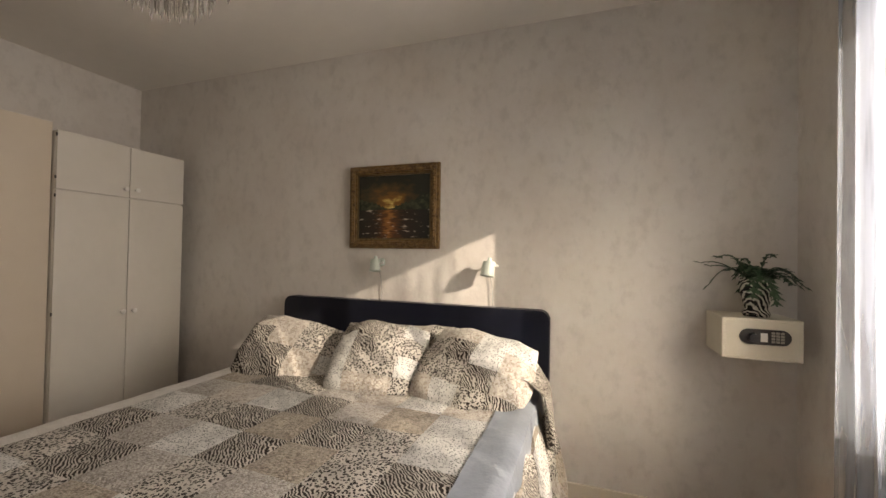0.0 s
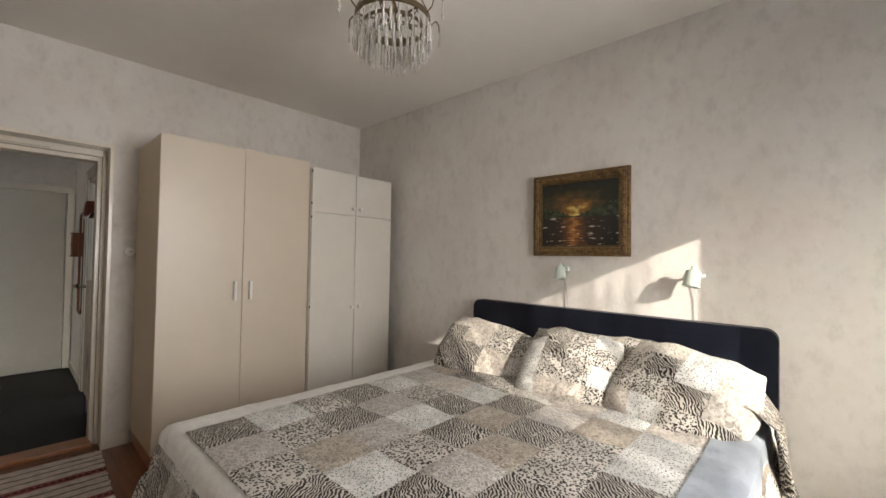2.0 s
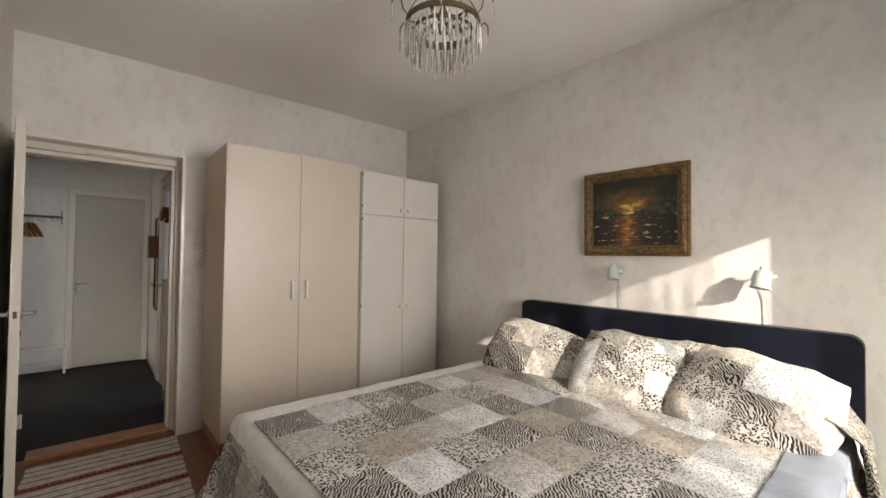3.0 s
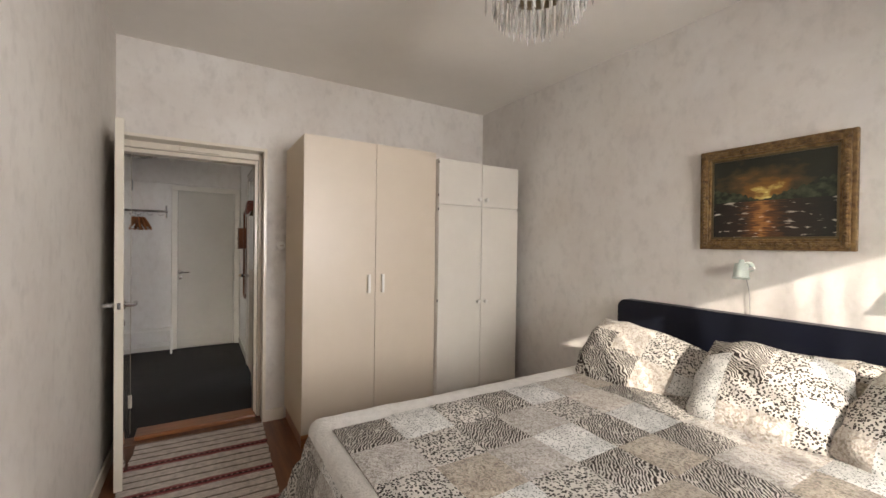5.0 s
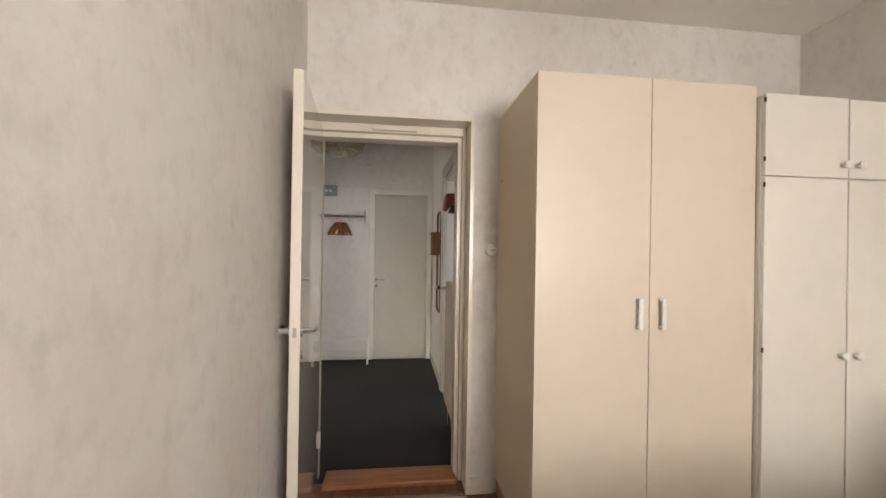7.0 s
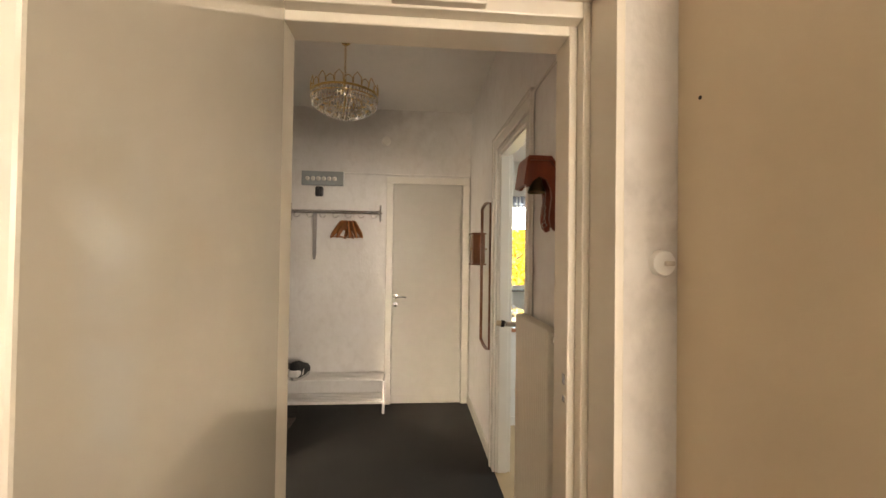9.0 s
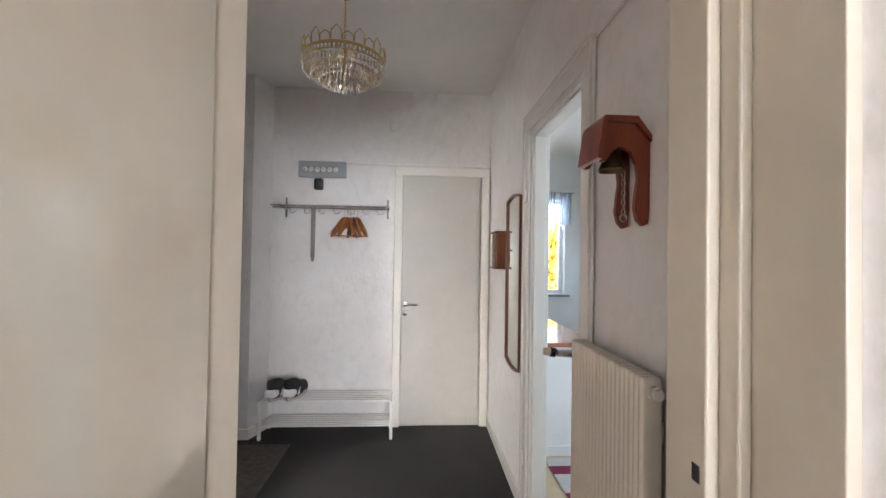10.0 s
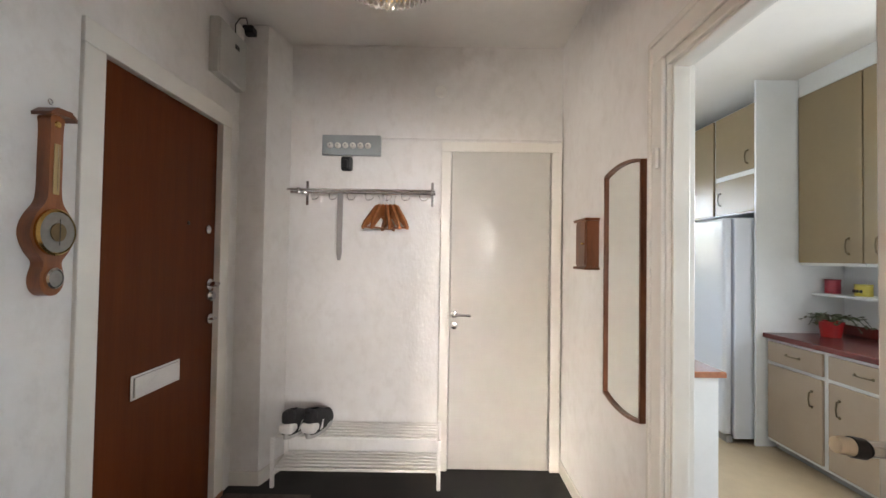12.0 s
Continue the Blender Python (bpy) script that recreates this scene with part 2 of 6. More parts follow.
def box(bm, x0, x1, y0, y1, z0, z1, bevel=0.0, seg=2):
    """Adds a box between the corners given, with rounded edges where bevel is set."""
    x0, x1 = sorted((x0, x1))
    y0, y1 = sorted((y0, y1))
    z0, z1 = sorted((z0, z1))
    r = bmesh.ops.create_cube(bm, size=1.0)
    bmesh.ops.scale(bm, vec=(x1 - x0, y1 - y0, z1 - z0), verts=r["verts"])
    bmesh.ops.translate(bm, vec=((x0 + x1) / 2, (y0 + y1) / 2, (z0 + z1) / 2), verts=r["verts"])
    if bevel:
        edges = list({e for v in r["verts"] for e in v.link_edges})
        bmesh.ops.bevel(bm, geom=edges, offset=bevel, segments=seg, profile=0.5, affect="EDGES")
    return bm


def B(*dims, bevel=0.0, seg=2):
    return box(bmesh.new(), *dims, bevel=bevel, seg=seg)


def lathe(bm, profile, n=24, at=(0, 0, 0), axis="z"):
    """Turns a profile of (radius, height) round an axis through at."""
    rings = []
    for r, h in profile:
        ring = []
        for k in range(n):
            a = 2 * math.pi * k / n
            c, s = r * math.cos(a), r * math.sin(a)
            v = {"z": (c, s, h), "x": (h, c, s), "y": (s, h, c)}[axis]
            ring.append(bm.verts.new(Vector(v) + Vector(at)))
        rings.append(ring)
    for a, b in zip(rings, rings[1:]):
        for k in range(n):
            bm.faces.new((a[k], a[(k + 1) % n], b[(k + 1) % n], b[k]))
    for ring, flip in ((rings[0], True), (rings[-1], False)):
        bm.faces.new(ring[::-1] if flip else ring)
    return bm


def rod(bm, a, b, r, n=10, r2=None):
    """A round bar from a to b."""
    a, b = Vector(a), Vector(b)
    q = (b - a).to_track_quat("Z", "Y")
    rings = []
    for p, rad in ((a, r), (b, r if r2 is None else r2)):
        rings.append([bm.verts.new(p + q @ Vector((rad * math.cos(2 * math.pi * k / n), rad * math.sin(2 * math.pi * k / n), 0))) for k in range(n)])
    for k in range(n):
        bm.faces.new((rings[0][k], rings[0][(k + 1) % n], rings[1][(k + 1) % n], rings[1][k]))
    bm.faces.new(rings[0][::-1])
    bm.faces.new(rings[1])
    return bm


def tube(bm, points, r, n=8, taper=None):
    """A round bar bent along the points."""
    pts = [Vector(p) for p in points]
    last, normal = None, Vector((0.3, 0.5, 0.8)).normalized()
    for i, p in enumerate(pts):
        d = (pts[min(i + 1, len(pts) - 1)] - pts[max(i - 1, 0)]).normalized()
        side = (normal - d * normal.dot(d))
        if side.length < 1e-3:
            side = d.orthogonal()
        side.normalize()
        normal = side
        up = d.cross(side)
        rad = r if taper is None else r + (taper - r) * i / (len(pts) - 1)
        ring = [bm.verts.new(p + rad * (math.cos(2 * math.pi * k / n) * side + math.sin(2 * math.pi * k / n) * up)) for k in range(n)]
        if last:
            for k in range(n):
                bm.faces.new((last[k], last[(k + 1) % n], ring[(k + 1) % n], ring[k]))
        else:
            bm.faces.new(ring[::-1])
        last = ring
    bm.faces.new(last)
    return bm


def ball(bm, at, r, n=12, squash=1.0):
    ret = bmesh.ops.create_uvsphere(bm, u_segments=n, v_segments=max(6, n // 2), radius=r)
    bmesh.ops.scale(bm, vec=(1, 1, squash), verts=ret["verts"])
    bmesh.ops.translate(bm, vec=at, verts=ret["verts"])
    return bm


def slab(bm, outline, y0, y1, plane="xz"):
    """A flat board with the outline given, from y0 to y1 across its plane."""
    def at(u, v, w):
        return {"xz": (u, w, v), "yz": (w, u, v), "xy": (u, v, w)}[plane]
    a = [bm.verts.new(at(u, v, y0)) for u, v in outline]
    b = [bm.verts.new(at(u, v, y1)) for u, v in outline]
    n = len(a)
    bm.faces.new(a)
    bm.faces.new(b[::-1])
    for k in range(n):
        bm.faces.new((a[k], b[k], b[(k + 1) % n], a[(k + 1) % n]))
    bmesh.ops.recalc_face_normals(bm, faces=bm.faces)
    return bm


def rounded(w, h, r, n=6, x=0, z=0):
    """The outline of a rectangle with round corners about (x, z)."""
    pts = []
    for cx, cz, a0 in ((w / 2 - r, h / 2 - r, 0), (-w / 2 + r, h / 2 - r, 90), (-w / 2 + r, -h / 2 + r, 180), (w / 2 - r, -h / 2 + r, 270)):
        for k in range(n + 1):
            a = radians(a0 + 90 * k / n)
            pts.append((x + cx + r * math.cos(a), z + cz + r * math.sin(a)))
    return pts


def frame_bm(bm, axis, u0, u1, z0, z1, w, d0, d1, bottom=False, bevel=0.004):
    """Door or window trim round an opening: u across, d through the wall."""
    def bx(a, b, c, d):
        if axis == "x":
            box(bm, d0, d1, a, b, c, d, bevel)
        else:
            box(bm, a, b, d0, d1, c, d, bevel)
    low = z0 + w if bottom else z0
    bx(u0, u0 + w, low, z1 - w)
    bx(u1 - w, u1, low, z1 - w)
    bx(u0, u1, z1 - w, z1)
    if bottom:
        bx(u0, u1, z0, z0 + w)
    return bm


def wall(name, material, x0, x1, y0, y1, z0=0.0, z1=2.71, holes=(), label=""):
    """A straight wall with openings (u0, u1, z0, z1) cut through, u along its length."""
    bm = bmesh.new()
    along_x = abs(x1 - x0) > abs(y1 - y0)
    lo, hi = (x0, x1) if along_x else (y0, y1)

    def bx(a, b, c, d):
        if b - a > 1e-4 and d - c > 1e-4:
            if along_x:
                box(bm, a, b, y0, y1, c, d)
            else:
                box(bm, x0, x1, a, b, c, d)
    cur = lo
    for u0, u1, a, b in sorted(holes):
        bx(cur, u0, z0, z1)
        bx(u0, u1, z0, a)
        bx(u0, u1, b, z1)
        cur = u1
    bx(cur, hi, z0, z1)
    return setting(name, bm, material, label)

# ---- the rooms ----
CH = 2.71
XE, XW, YN, YS = -0.32, -4.905, 2.755, -0.192          # bedroom faces
HW, HE, HN, HS = -7.715, -5.17, 0.755, -1.23           # hall faces
KW, KN = -9.55, 2.95                                   # kitchen faces

wall("wall_north", PAPER, XW - 0.2, XE + 0.3, YN, YN + 0.2, label="bedroom wall with pale marbled wallpaper")
wall("wall_south", PAPER, XW, XE + 0.3, YS - 0.2, YS, label="bedroom wall with pale marbled wallpaper")
WIN = (0.83, 2.09, 0.85, 2.235)
wall("wall_east", PAPER, XE, XE + 0.3, YS, YN, holes=[(WIN[0], WIN[1], WIN[2], WIN[3])], label="bedroom window wall with pale wallpaper")
# the wall between bedroom and hall: wallpaper on one face, hall paper on the other
wall("wall_west", PAPER, XW - 0.13, XW, YS, YN, holes=[(-0.15, 0.706, 0, 2.078)], label="bedroom door wall with pale marbled wallpaper")
wall("wall_west_hall_side", HALLPAPER, HE, XW - 0.13, HS, HN, holes=[(-0.15, 0.68, 0, 2.045)], label="hall wall round the bedroom door")
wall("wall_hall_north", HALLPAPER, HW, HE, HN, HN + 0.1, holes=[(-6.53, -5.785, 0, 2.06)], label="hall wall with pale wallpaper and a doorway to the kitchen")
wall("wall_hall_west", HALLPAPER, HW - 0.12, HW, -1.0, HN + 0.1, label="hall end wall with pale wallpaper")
wall("wall_hall_south", HALLPAPER, -7.5, HE, HS - 0.2, HS, holes=[(-7.39, -6.49, 0, 2.11), (-6.10, -5.25, 0, 2.10)], label="hall wall with the entrance door")
setting("wall_hall_pier", slab(bmesh.new(), [(HW - 0.12, -1.45), (-7.5, -1.45), (-7.5, -1.065), (HW, -1.0), (HW - 0.12, -1.0)], 0, CH, "xy"), HALLPAPER, "hall wall pier beside the entrance door")
# kitchen shell
# the north opening is made up, out of view, for the fill lamp
wall("wall_kitchen_north", KWHITE, KW, -5.17, KN, KN + 0.15, holes=[(-6.9, -5.6, 0.9, 2.2)])
wall("wall_kitchen_west", KWHITE, KW - 0.25, KW, 0.855, KN, holes=[(1.0, 2.06, 0.90, 2.12)])
wall("wall_kitchen_south", KWHITE, KW - 0.25, HW - 0.12, 0.755, 0.855)
wall("wall_kitchen_east", KWHITE, HE - 0.0, HE + 0.1, HN, KN)
# living room beyond the hall's south doorway
wall("wall_living_east", HALLPAPER, -4.0, -3.85, -5.0, -1.43, holes=[(-4.3, -2.5, 0.8, 2.2)])
wall("wall_living_west", HALLPAPER, -7.65, -7.5, -5.0, -1.45)
wall("wall_living_south", HALLPAPER, -7.5, -4.0, -5.0, -4.85)
wall("wall_living_north", HALLPAPER, HE, -4.0, HS - 0.2, HS)

setting("floor", B(XW - 0.02, XE + 0.3, YS, YN, -0.12, 0.0), FLOORWOOD, "dark reddish brown bedroom floor")
setting("hall_floor", B(HW, -5.07, HS, HN, -0.12, 0.0), HALLFLOOR, "dark grey carpet on the hall floor")
setting("kitchen_floor", B(KW, HE, 0.756, KN, -0.12, -0.002), KFLOOR, "beige kitchen linoleum")
setting("living_floor", B(-7.5, -4.0, -4.85, HS - 0.001, -0.12, -0.001), FLOORWOOD, "brown living room floor")
setting("ceiling", B(XW - 0.13, XE + 0.3, YS, YN, CH, CH + 0.15), CEIL, "off-white bedroom ceiling")
setting("hall_ceiling", B(HW - 0.12, XW - 0.131, -1.43, HN + 0.05, CH, CH + 0.15), HALLCEIL, "glossy off-white hall ceiling")
setting("kitchen_ceiling", B(KW - 0.25, HE, HN + 0.051, KN, CH - 0.001, CH + 0.15), CEIL, "white kitchen ceiling")
setting("living_ceiling", B(-7.65, -3.85, -5.0, -1.4301, CH, CH + 0.15), CEIL, "white living room ceiling")


def skirting(name, x0, x1, y0, y1, h=0.09, material=TRIM):
    bm = B(x0, x1, y0, y1, 0.0, h, bevel=0.004)
    return setting(name, bm, material, "cream painted skirting board")


skirting("baseboard_north", -1.44, XE, YN - 0.014, YN)
skirting("baseboard_west", XW, XW + 0.014, 0.706, 0.848)
skirting("baseboard_south", XW + 0.03, XE, YS, YS + 0.014)
skirting("baseboard_east", XE - 0.014, XE, YS + 0.014, YN - 0.014)
skirting("baseboard_hall_north", HW, -6.59, HN - 0.014, HN, 0.08, TRIMHALL)
skirting("baseboard_hall_pier", -7.50, -7.486, HS + 0.001, -1.052, 0.08, TRIMHALL)
setting("baseboard_hall_niche", slab(bmesh.new(), [(-7.5, -1.064), (-7.487, -1.0535), (HW + 0.014, -0.986), (HW + 0.002, -0.999)], 0, 0.08, "xy"), TRIMHALL, "cream painted skirting board")
skirting("baseboard_hall_west", HW, HW + 0.014, -1.0, -0.05, 0.08, TRIMHALL)
skirting("baseboard_hall_east", HE - 0.014, HE, -1.2, -0.23, 0.08, TRIMHALL)

# painted reveal lining of the bedroom doorway
bm = bmesh.new()
box(bm, XW - 0.13, XW + 0.012, 0.694, 0.716, 0.0, 2.09, 0.002)
box(bm, XW - 0.13, XW + 0.012, YS + 0.002, 0.694, 2.066, 2.088, 0.002)
setting("trim", bm, TRIM, "cream painted lining of the door reveal")
bm = bmesh.new()
box(bm, HE - 0.005, XW - 0.145, YS + 0.004, -0.139, 0.0, 2.066, 0.004)
box(bm, HE - 0.005, XW - 0.125, 0.672, 0.694, 0.0, 2.066, 0.004)
box(bm, HE - 0.005, XW - 0.125, -0.139, 0.672, 2.021, 2.066, 0.004)
box(bm, HE - 0.008, XW - 0.165, 0.649, 0.673, 0.0, 2.021, 0.004)
box(bm, HE - 0.008, XW - 0.165, -0.139, 0.649, 1.992, 2.0209, 0.004)
box(bm, XW - 0.131, XW - 0.1, 0.15, 0.40, 2.028, 2.052, 0.004)
setting("door_frame_bedroom", bm, TRIM, "cream painted bedroom door frame")
for z0, z1 in ((1.005, 1.035), (0.955, 0.972)):
    setting("strike_plate", B(-5.103, -5.083, 0.6475, 0.6515, z0, z1, bevel=0.001), STEEL, "worn steel strike plate in the door frame")
bm = bmesh.new()
frame_bm(bm, "x", -0.24, 0.74, 0.0, 2.12, 0.085, HE - 0.018, HE - 0.001)
setting("trim_hall_bedroom", bm, TRIMHALL, "painted trim round the bedroom door in the hall")
bm = bmesh.new()
box(bm, HE + 0.01, XW - 0.09, -0.10, 0.66, 0.0, 0.032, 0.008)
setting("threshold", bm, THRESH, "worn reddish wooden threshold")
bm = bmesh.new()
box(bm, -5.072, XW - 0.022, -0.148, 0.70, -0.01, 0.004)
setting("threshold_step", bm, FLOORWOOD, "brown floor board in the doorway")

# ---- doors ----
def lever(parent, at, sx, sy, name="handle", through=0.05):
    """A chrome lever on a door in the plane y = const: sy the side it stands on, sx the way it points."""
    x, y, z = at
    bm = bmesh.new()
    lathe(bm, [(0.024, 0), (0.024, 0.006), (0.012, 0.008), (0.010, 0.045), (0.0, 0.046)] if sy > 0 else [(0.0, -0.046), (0.010, -0.045), (0.012, -0.008), (0.024, -0.006), (0.024, 0)], 16, at, "y")
    tube(bm, [(x, y + sy * 0.042, z), (x + sx * 0.02, y + sy * 0.05, z), (x + sx * 0.07, y + sy * 0.05, z + 0.002), (x + sx * 0.115, y + sy * 0.045, z - 0.004)], 0.009, 10)
    return part(name, bm, CHROME, parent, "chrome lever handle", True)


door = thing("door_1", (-5.045, -0.128, 0), "cream painted bedroom door standing open", "door", turn=4.5)
part("leaf", B(0.0, 0.768, -0.04, 0.0, 0.035, 2.03, bevel=0.004), DOORPAINT, door)
lever(door, (0.725, 0.0, 1.03), -1, 1)
lever(door, (0.725, -0.04, 1.03), -1, -1)
part("lock_plate", B(0.767, 0.7705, -0.028, -0.012, 1.012, 1.048, bevel=0.001), CHROME, door, "chrome lock plate")
part("keyhole_plate", lathe(bmesh.new(), [(0.016, 0), (0.016, 0.004), (0.0, 0.005)], 14, (0.705, 0.0, 0.93), "y"), CHROME, door, "round chrome keyhole plate", True)
for z in (0.22,):
    part("hinge", rod(bmesh.new(), (-0.004, 0.006, z), (-0.004, 0.006, z + 0.09), 0.006), DOORPAINT, door, "painted hinge", True)

# closet door on the hall's end wall
cd = thing("door_2", (0, 0, 0), "closed cream painted closet door", "door")
part("leaf", B(HW + 0.001, HW + 0.028, 0.042, 0.668, 0.012, 2.02, bevel=0.003), CLOSETPAINT, cd)
bm = bmesh.new()
frame_bm(bm, "x", -0.025, 0.742, 0.0, 2.08, 0.062, HW + 0.0005, HW + 0.034)
part("frame", bm, TRIMHALL, cd, "painted door frame")
bm = bmesh.new()
lathe(bm, [(0.022, 0), (0.022, 0.006), (0.010, 0.008), (0.009, 0.045), (0.0, 0.046)], 16, (HW + 0.028, 0.07, 0.983), "x")
tube(bm, [(HW + 0.07, 0.07, 0.983), (HW + 0.078, 0.09, 0.984), (HW + 0.078, 0.17, 0.982)], 0.009, 10)
part("handle", bm, CHROME, cd, "chrome lever handle", True)
part("lock", lathe(bmesh.new(), [(0.022, 0), (0.022, 0.007), (0.009, 0.010), (0.0, 0.010)], 16, (HW + 0.028, 0.07, 0.912), "x"), CHROME, cd, "round chrome lock plate", True)
for z in (0.30, 1.72):
    part("hinge", rod(bmesh.new(), (HW + 0.032, 0.682, z), (HW + 0.032, 0.682, z + 0.1), 0.006), TRIMHALL, cd, "painted hinge", True)

# entrance door
ed = thing("door_3", (0, 0, 0), "closed reddish brown wooden entrance door with steel fittings", "door")
part("leaf", B(-7.31, -6.55, -1.285, -1.245, 0.03, 2.05, bevel=0.003), MAHOG, ed)
bm = bmesh.new()
frame_bm(bm, "y", -7.40, -6.462, 0.0, 2.138, 0.088, -1.26, HS + 0.016)
part("frame", bm, TRIMHALL, ed, "cream painted door frame")
part("mail_flap", B(-7.035, -6.738, -1.245, -1.236, 0.748, 0.848, bevel=0.003), STEEL, ed, "brushed steel letter flap")
part("mail_flap_lid", B(-7.02, -6.753, -1.236, -1.231, 0.758, 0.838, bevel=0.002), STEEL, ed, "brushed steel flap")
part("peephole", lathe(bmesh.new(), [(0.009, 0), (0.009, 0.004), (0, 0.005)], 12, (-7.08, -1.245, 1.49), "y"), DARKIRON, ed, "small dark peephole", True)
part("bell_disc", lathe(bmesh.new(), [(0.022, 0), (0.022, 0.008), (0.012, 0.012), (0, 0.012)], 18, (-7.24, -1.245, 1.47), "y"), STEEL, ed, "round steel knob", True)
bm = bmesh.new()
lathe(bm, [(0.03, 0), (0.03, 0.008), (0.014, 0.01), (0.012, 0.05), (0, 0.05)], 16, (-7.265, -1.245, 1.18), "y")
tube(bm, [(-7.265, -1.20, 1.18), (-7.25, -1.185, 1.185), (-7.20, -1.185, 1.19)], 0.010, 10)
part("handle", bm, CHROME, ed, "chrome lever handle", True)
part("lock_cylinder", lathe(bmesh.new(), [(0.028, 0), (0.028, 0.018), (0.018, 0.03), (0, 0.03)], 18, (-7.265, -1.245, 1.12), "y"), CHROME, ed, "round chrome lock", True)
bm = bmesh.new()
lathe(bm, [(0.026, 0), (0.026, 0.014), (0.012, 0.02), (0, 0.02)], 18, (-7.265, -1.245, 1.0), "y")
box(bm, -7.285, -7.245, -1.226, -1.205, 0.994, 1.006, 0.003)
part("night_latch", bm, CHROME, ed, "chrome night latch", True)
setting("threshold_entrance", B(-7.40, -6.475, -1.30, HS + 0.02, 0.0, 0.03, bevel=0.006), THRESH, "reddish wooden threshold")
setting("stairwell_wall", B(-7.5, -6.4, -1.46, -1.44, 0, 2.3), HALLPAPER)

# doorway trims: kitchen and living room
bm = bmesh.new()
frame_bm(bm, "y", -6.578, -5.745, 0.0, 2.12, 0.075, HN - 0.016, HN - 0.001)
frame_bm(bm, "y", -6.588, -5.735, 0.0, 2.13, 0.022, HN - 0.024, HN - 0.0005)
setting("trim_kitchen", bm, TRIMHALL, "cream painted trim round the kitchen doorway")
bm = bmesh.new()
frame_bm(bm, "y", -6.565, -5.753, 0.0, 2.085, 0.066, HN + 0.0005, HN + 0.098)
frame_bm(bm, "y", -6.50, -5.818, 0.0, 2.02, 0.012, HN + 0.015, HN + 0.075)
for z in (1.66, 0.30):
    rod(bm, (-6.512, HN - 0.028, z), (-6.512, HN - 0.028, z + 0.07), 0.007)
setting("door_frame_kitchen", bm, TRIMHALL, "cream painted kitchen door frame")
bm = bmesh.new()
frame_bm(bm, "y", -6.20, -5.18, 0.0, 2.19, 0.10, HS, HS + 0.016)
frame_bm(bm, "y", -6.11, -5.24, 0.0, 2.11, 0.03, HS - 0.205, HS + 0.004)
setting("trim_living", bm, TRIMHALL, "cream painted trim round the living room doorway")

# ---- windows ----
def window(name, axis, u0, u1, z0, z1, d0, d1, panes, label):
    """Frame, mullions and glass in a wall's opening, in one object with its parts."""
    w = thing(name, (0, 0, 0), label, "window")
    w["kind"] = "structure"
    bm = bmesh.new()
    frame_bm(bm, axis, u0, u1, z0, z1, 0.05, d0, d1, True)
    step = (u1 - u0) / panes
    for k in range(1, panes):
        u = u0 + step * k
        if axis == "x":
            box(bm, d0 + 0.004, d1 - 0.004, u - 0.035, u + 0.035, z0 + 0.05, z1 - 0.05, 0.004)
        else:
            box(bm, u - 0.035, u + 0.035, d0 + 0.004, d1 - 0.004, z0 + 0.05, z1 - 0.05, 0.004)
    part("window_frame", bm, WHITE, w)
    for k in range(panes):
        a, b = u0 + step * k + 0.04, u0 + step * (k + 1) - 0.04
        m = (d0 + d1) / 2
        g = B(m, m + 0.004, a, b, z0 + 0.045, z1 - 0.045) if axis == "x" else B(a, b, m, m + 0.004, z0 + 0.045, z1 - 0.045)
        pane = part("pane", g, GLASSPANE, w, "clear glass")
        pane.visible_shadow = False
    return w


window("window_1", "x", WIN[0], WIN[1], WIN[2], WIN[3], XE + 0.10, XE + 0.16, 2, "white framed bedroom window")
window("window_2", "x", 1.0, 2.06, 0.90, 2.12, KW - 0.14, KW - 0.07, 2, "white framed kitchen window")
window("window_3", "x", -4.3, -2.5, 0.8, 2.2, -3.95, -3.89, 3, "white framed living room window")
setting("window_sill_bedroom", B(XE - 0.03, XE + 0.09, WIN[0] - 0.05, WIN[1] + 0.05, WIN[2] - 0.03, WIN[2], bevel=0.006), WHITE, "white bedroom window sill")
setting("window_sill_kitchen", B(KW - 0.065, KW + 0.10, 0.95, 2.10, 0.875, 0.905, bevel=0.006), GREYPL, "grey kitchen window sill")

# unseen window, added to go with the kitchen's north fill lamp
window("window_added_north", "y", -6.9, -5.6, 0.9, 2.2, KN + 0.08, KN + 0.14, 2, "white framed kitchen window")

# ---- outside ----
setting("ground", B(-400, 400, -400, 400, -7.2, -7.0), GRASS, "lawn below the windows")
HOUSE = thing("apartment_building", (-42, 12, -7), "pale rendered building with a grey tin roof", "building")
part("wall", B(-3, 3, -9, 9, 0, 6.6), PLASTERGREY, HOUSE, "pale rendered wall")
part("roof", slab(bmesh.new(), [(-9.4, 6.5), (9.4, 6.5), (7, 8.6), (-7, 8.6)], -3.3, 3.3, "yz"), ROOFTIN, HOUSE, "grey tin roof")
for k in range(6):
    wd = part("window", B(3.0, 3.05, -7.6 + k * 2.7, -6.4 + k * 2.7, 3.6, 5.0), BLACKPL, HOUSE, "dark window")


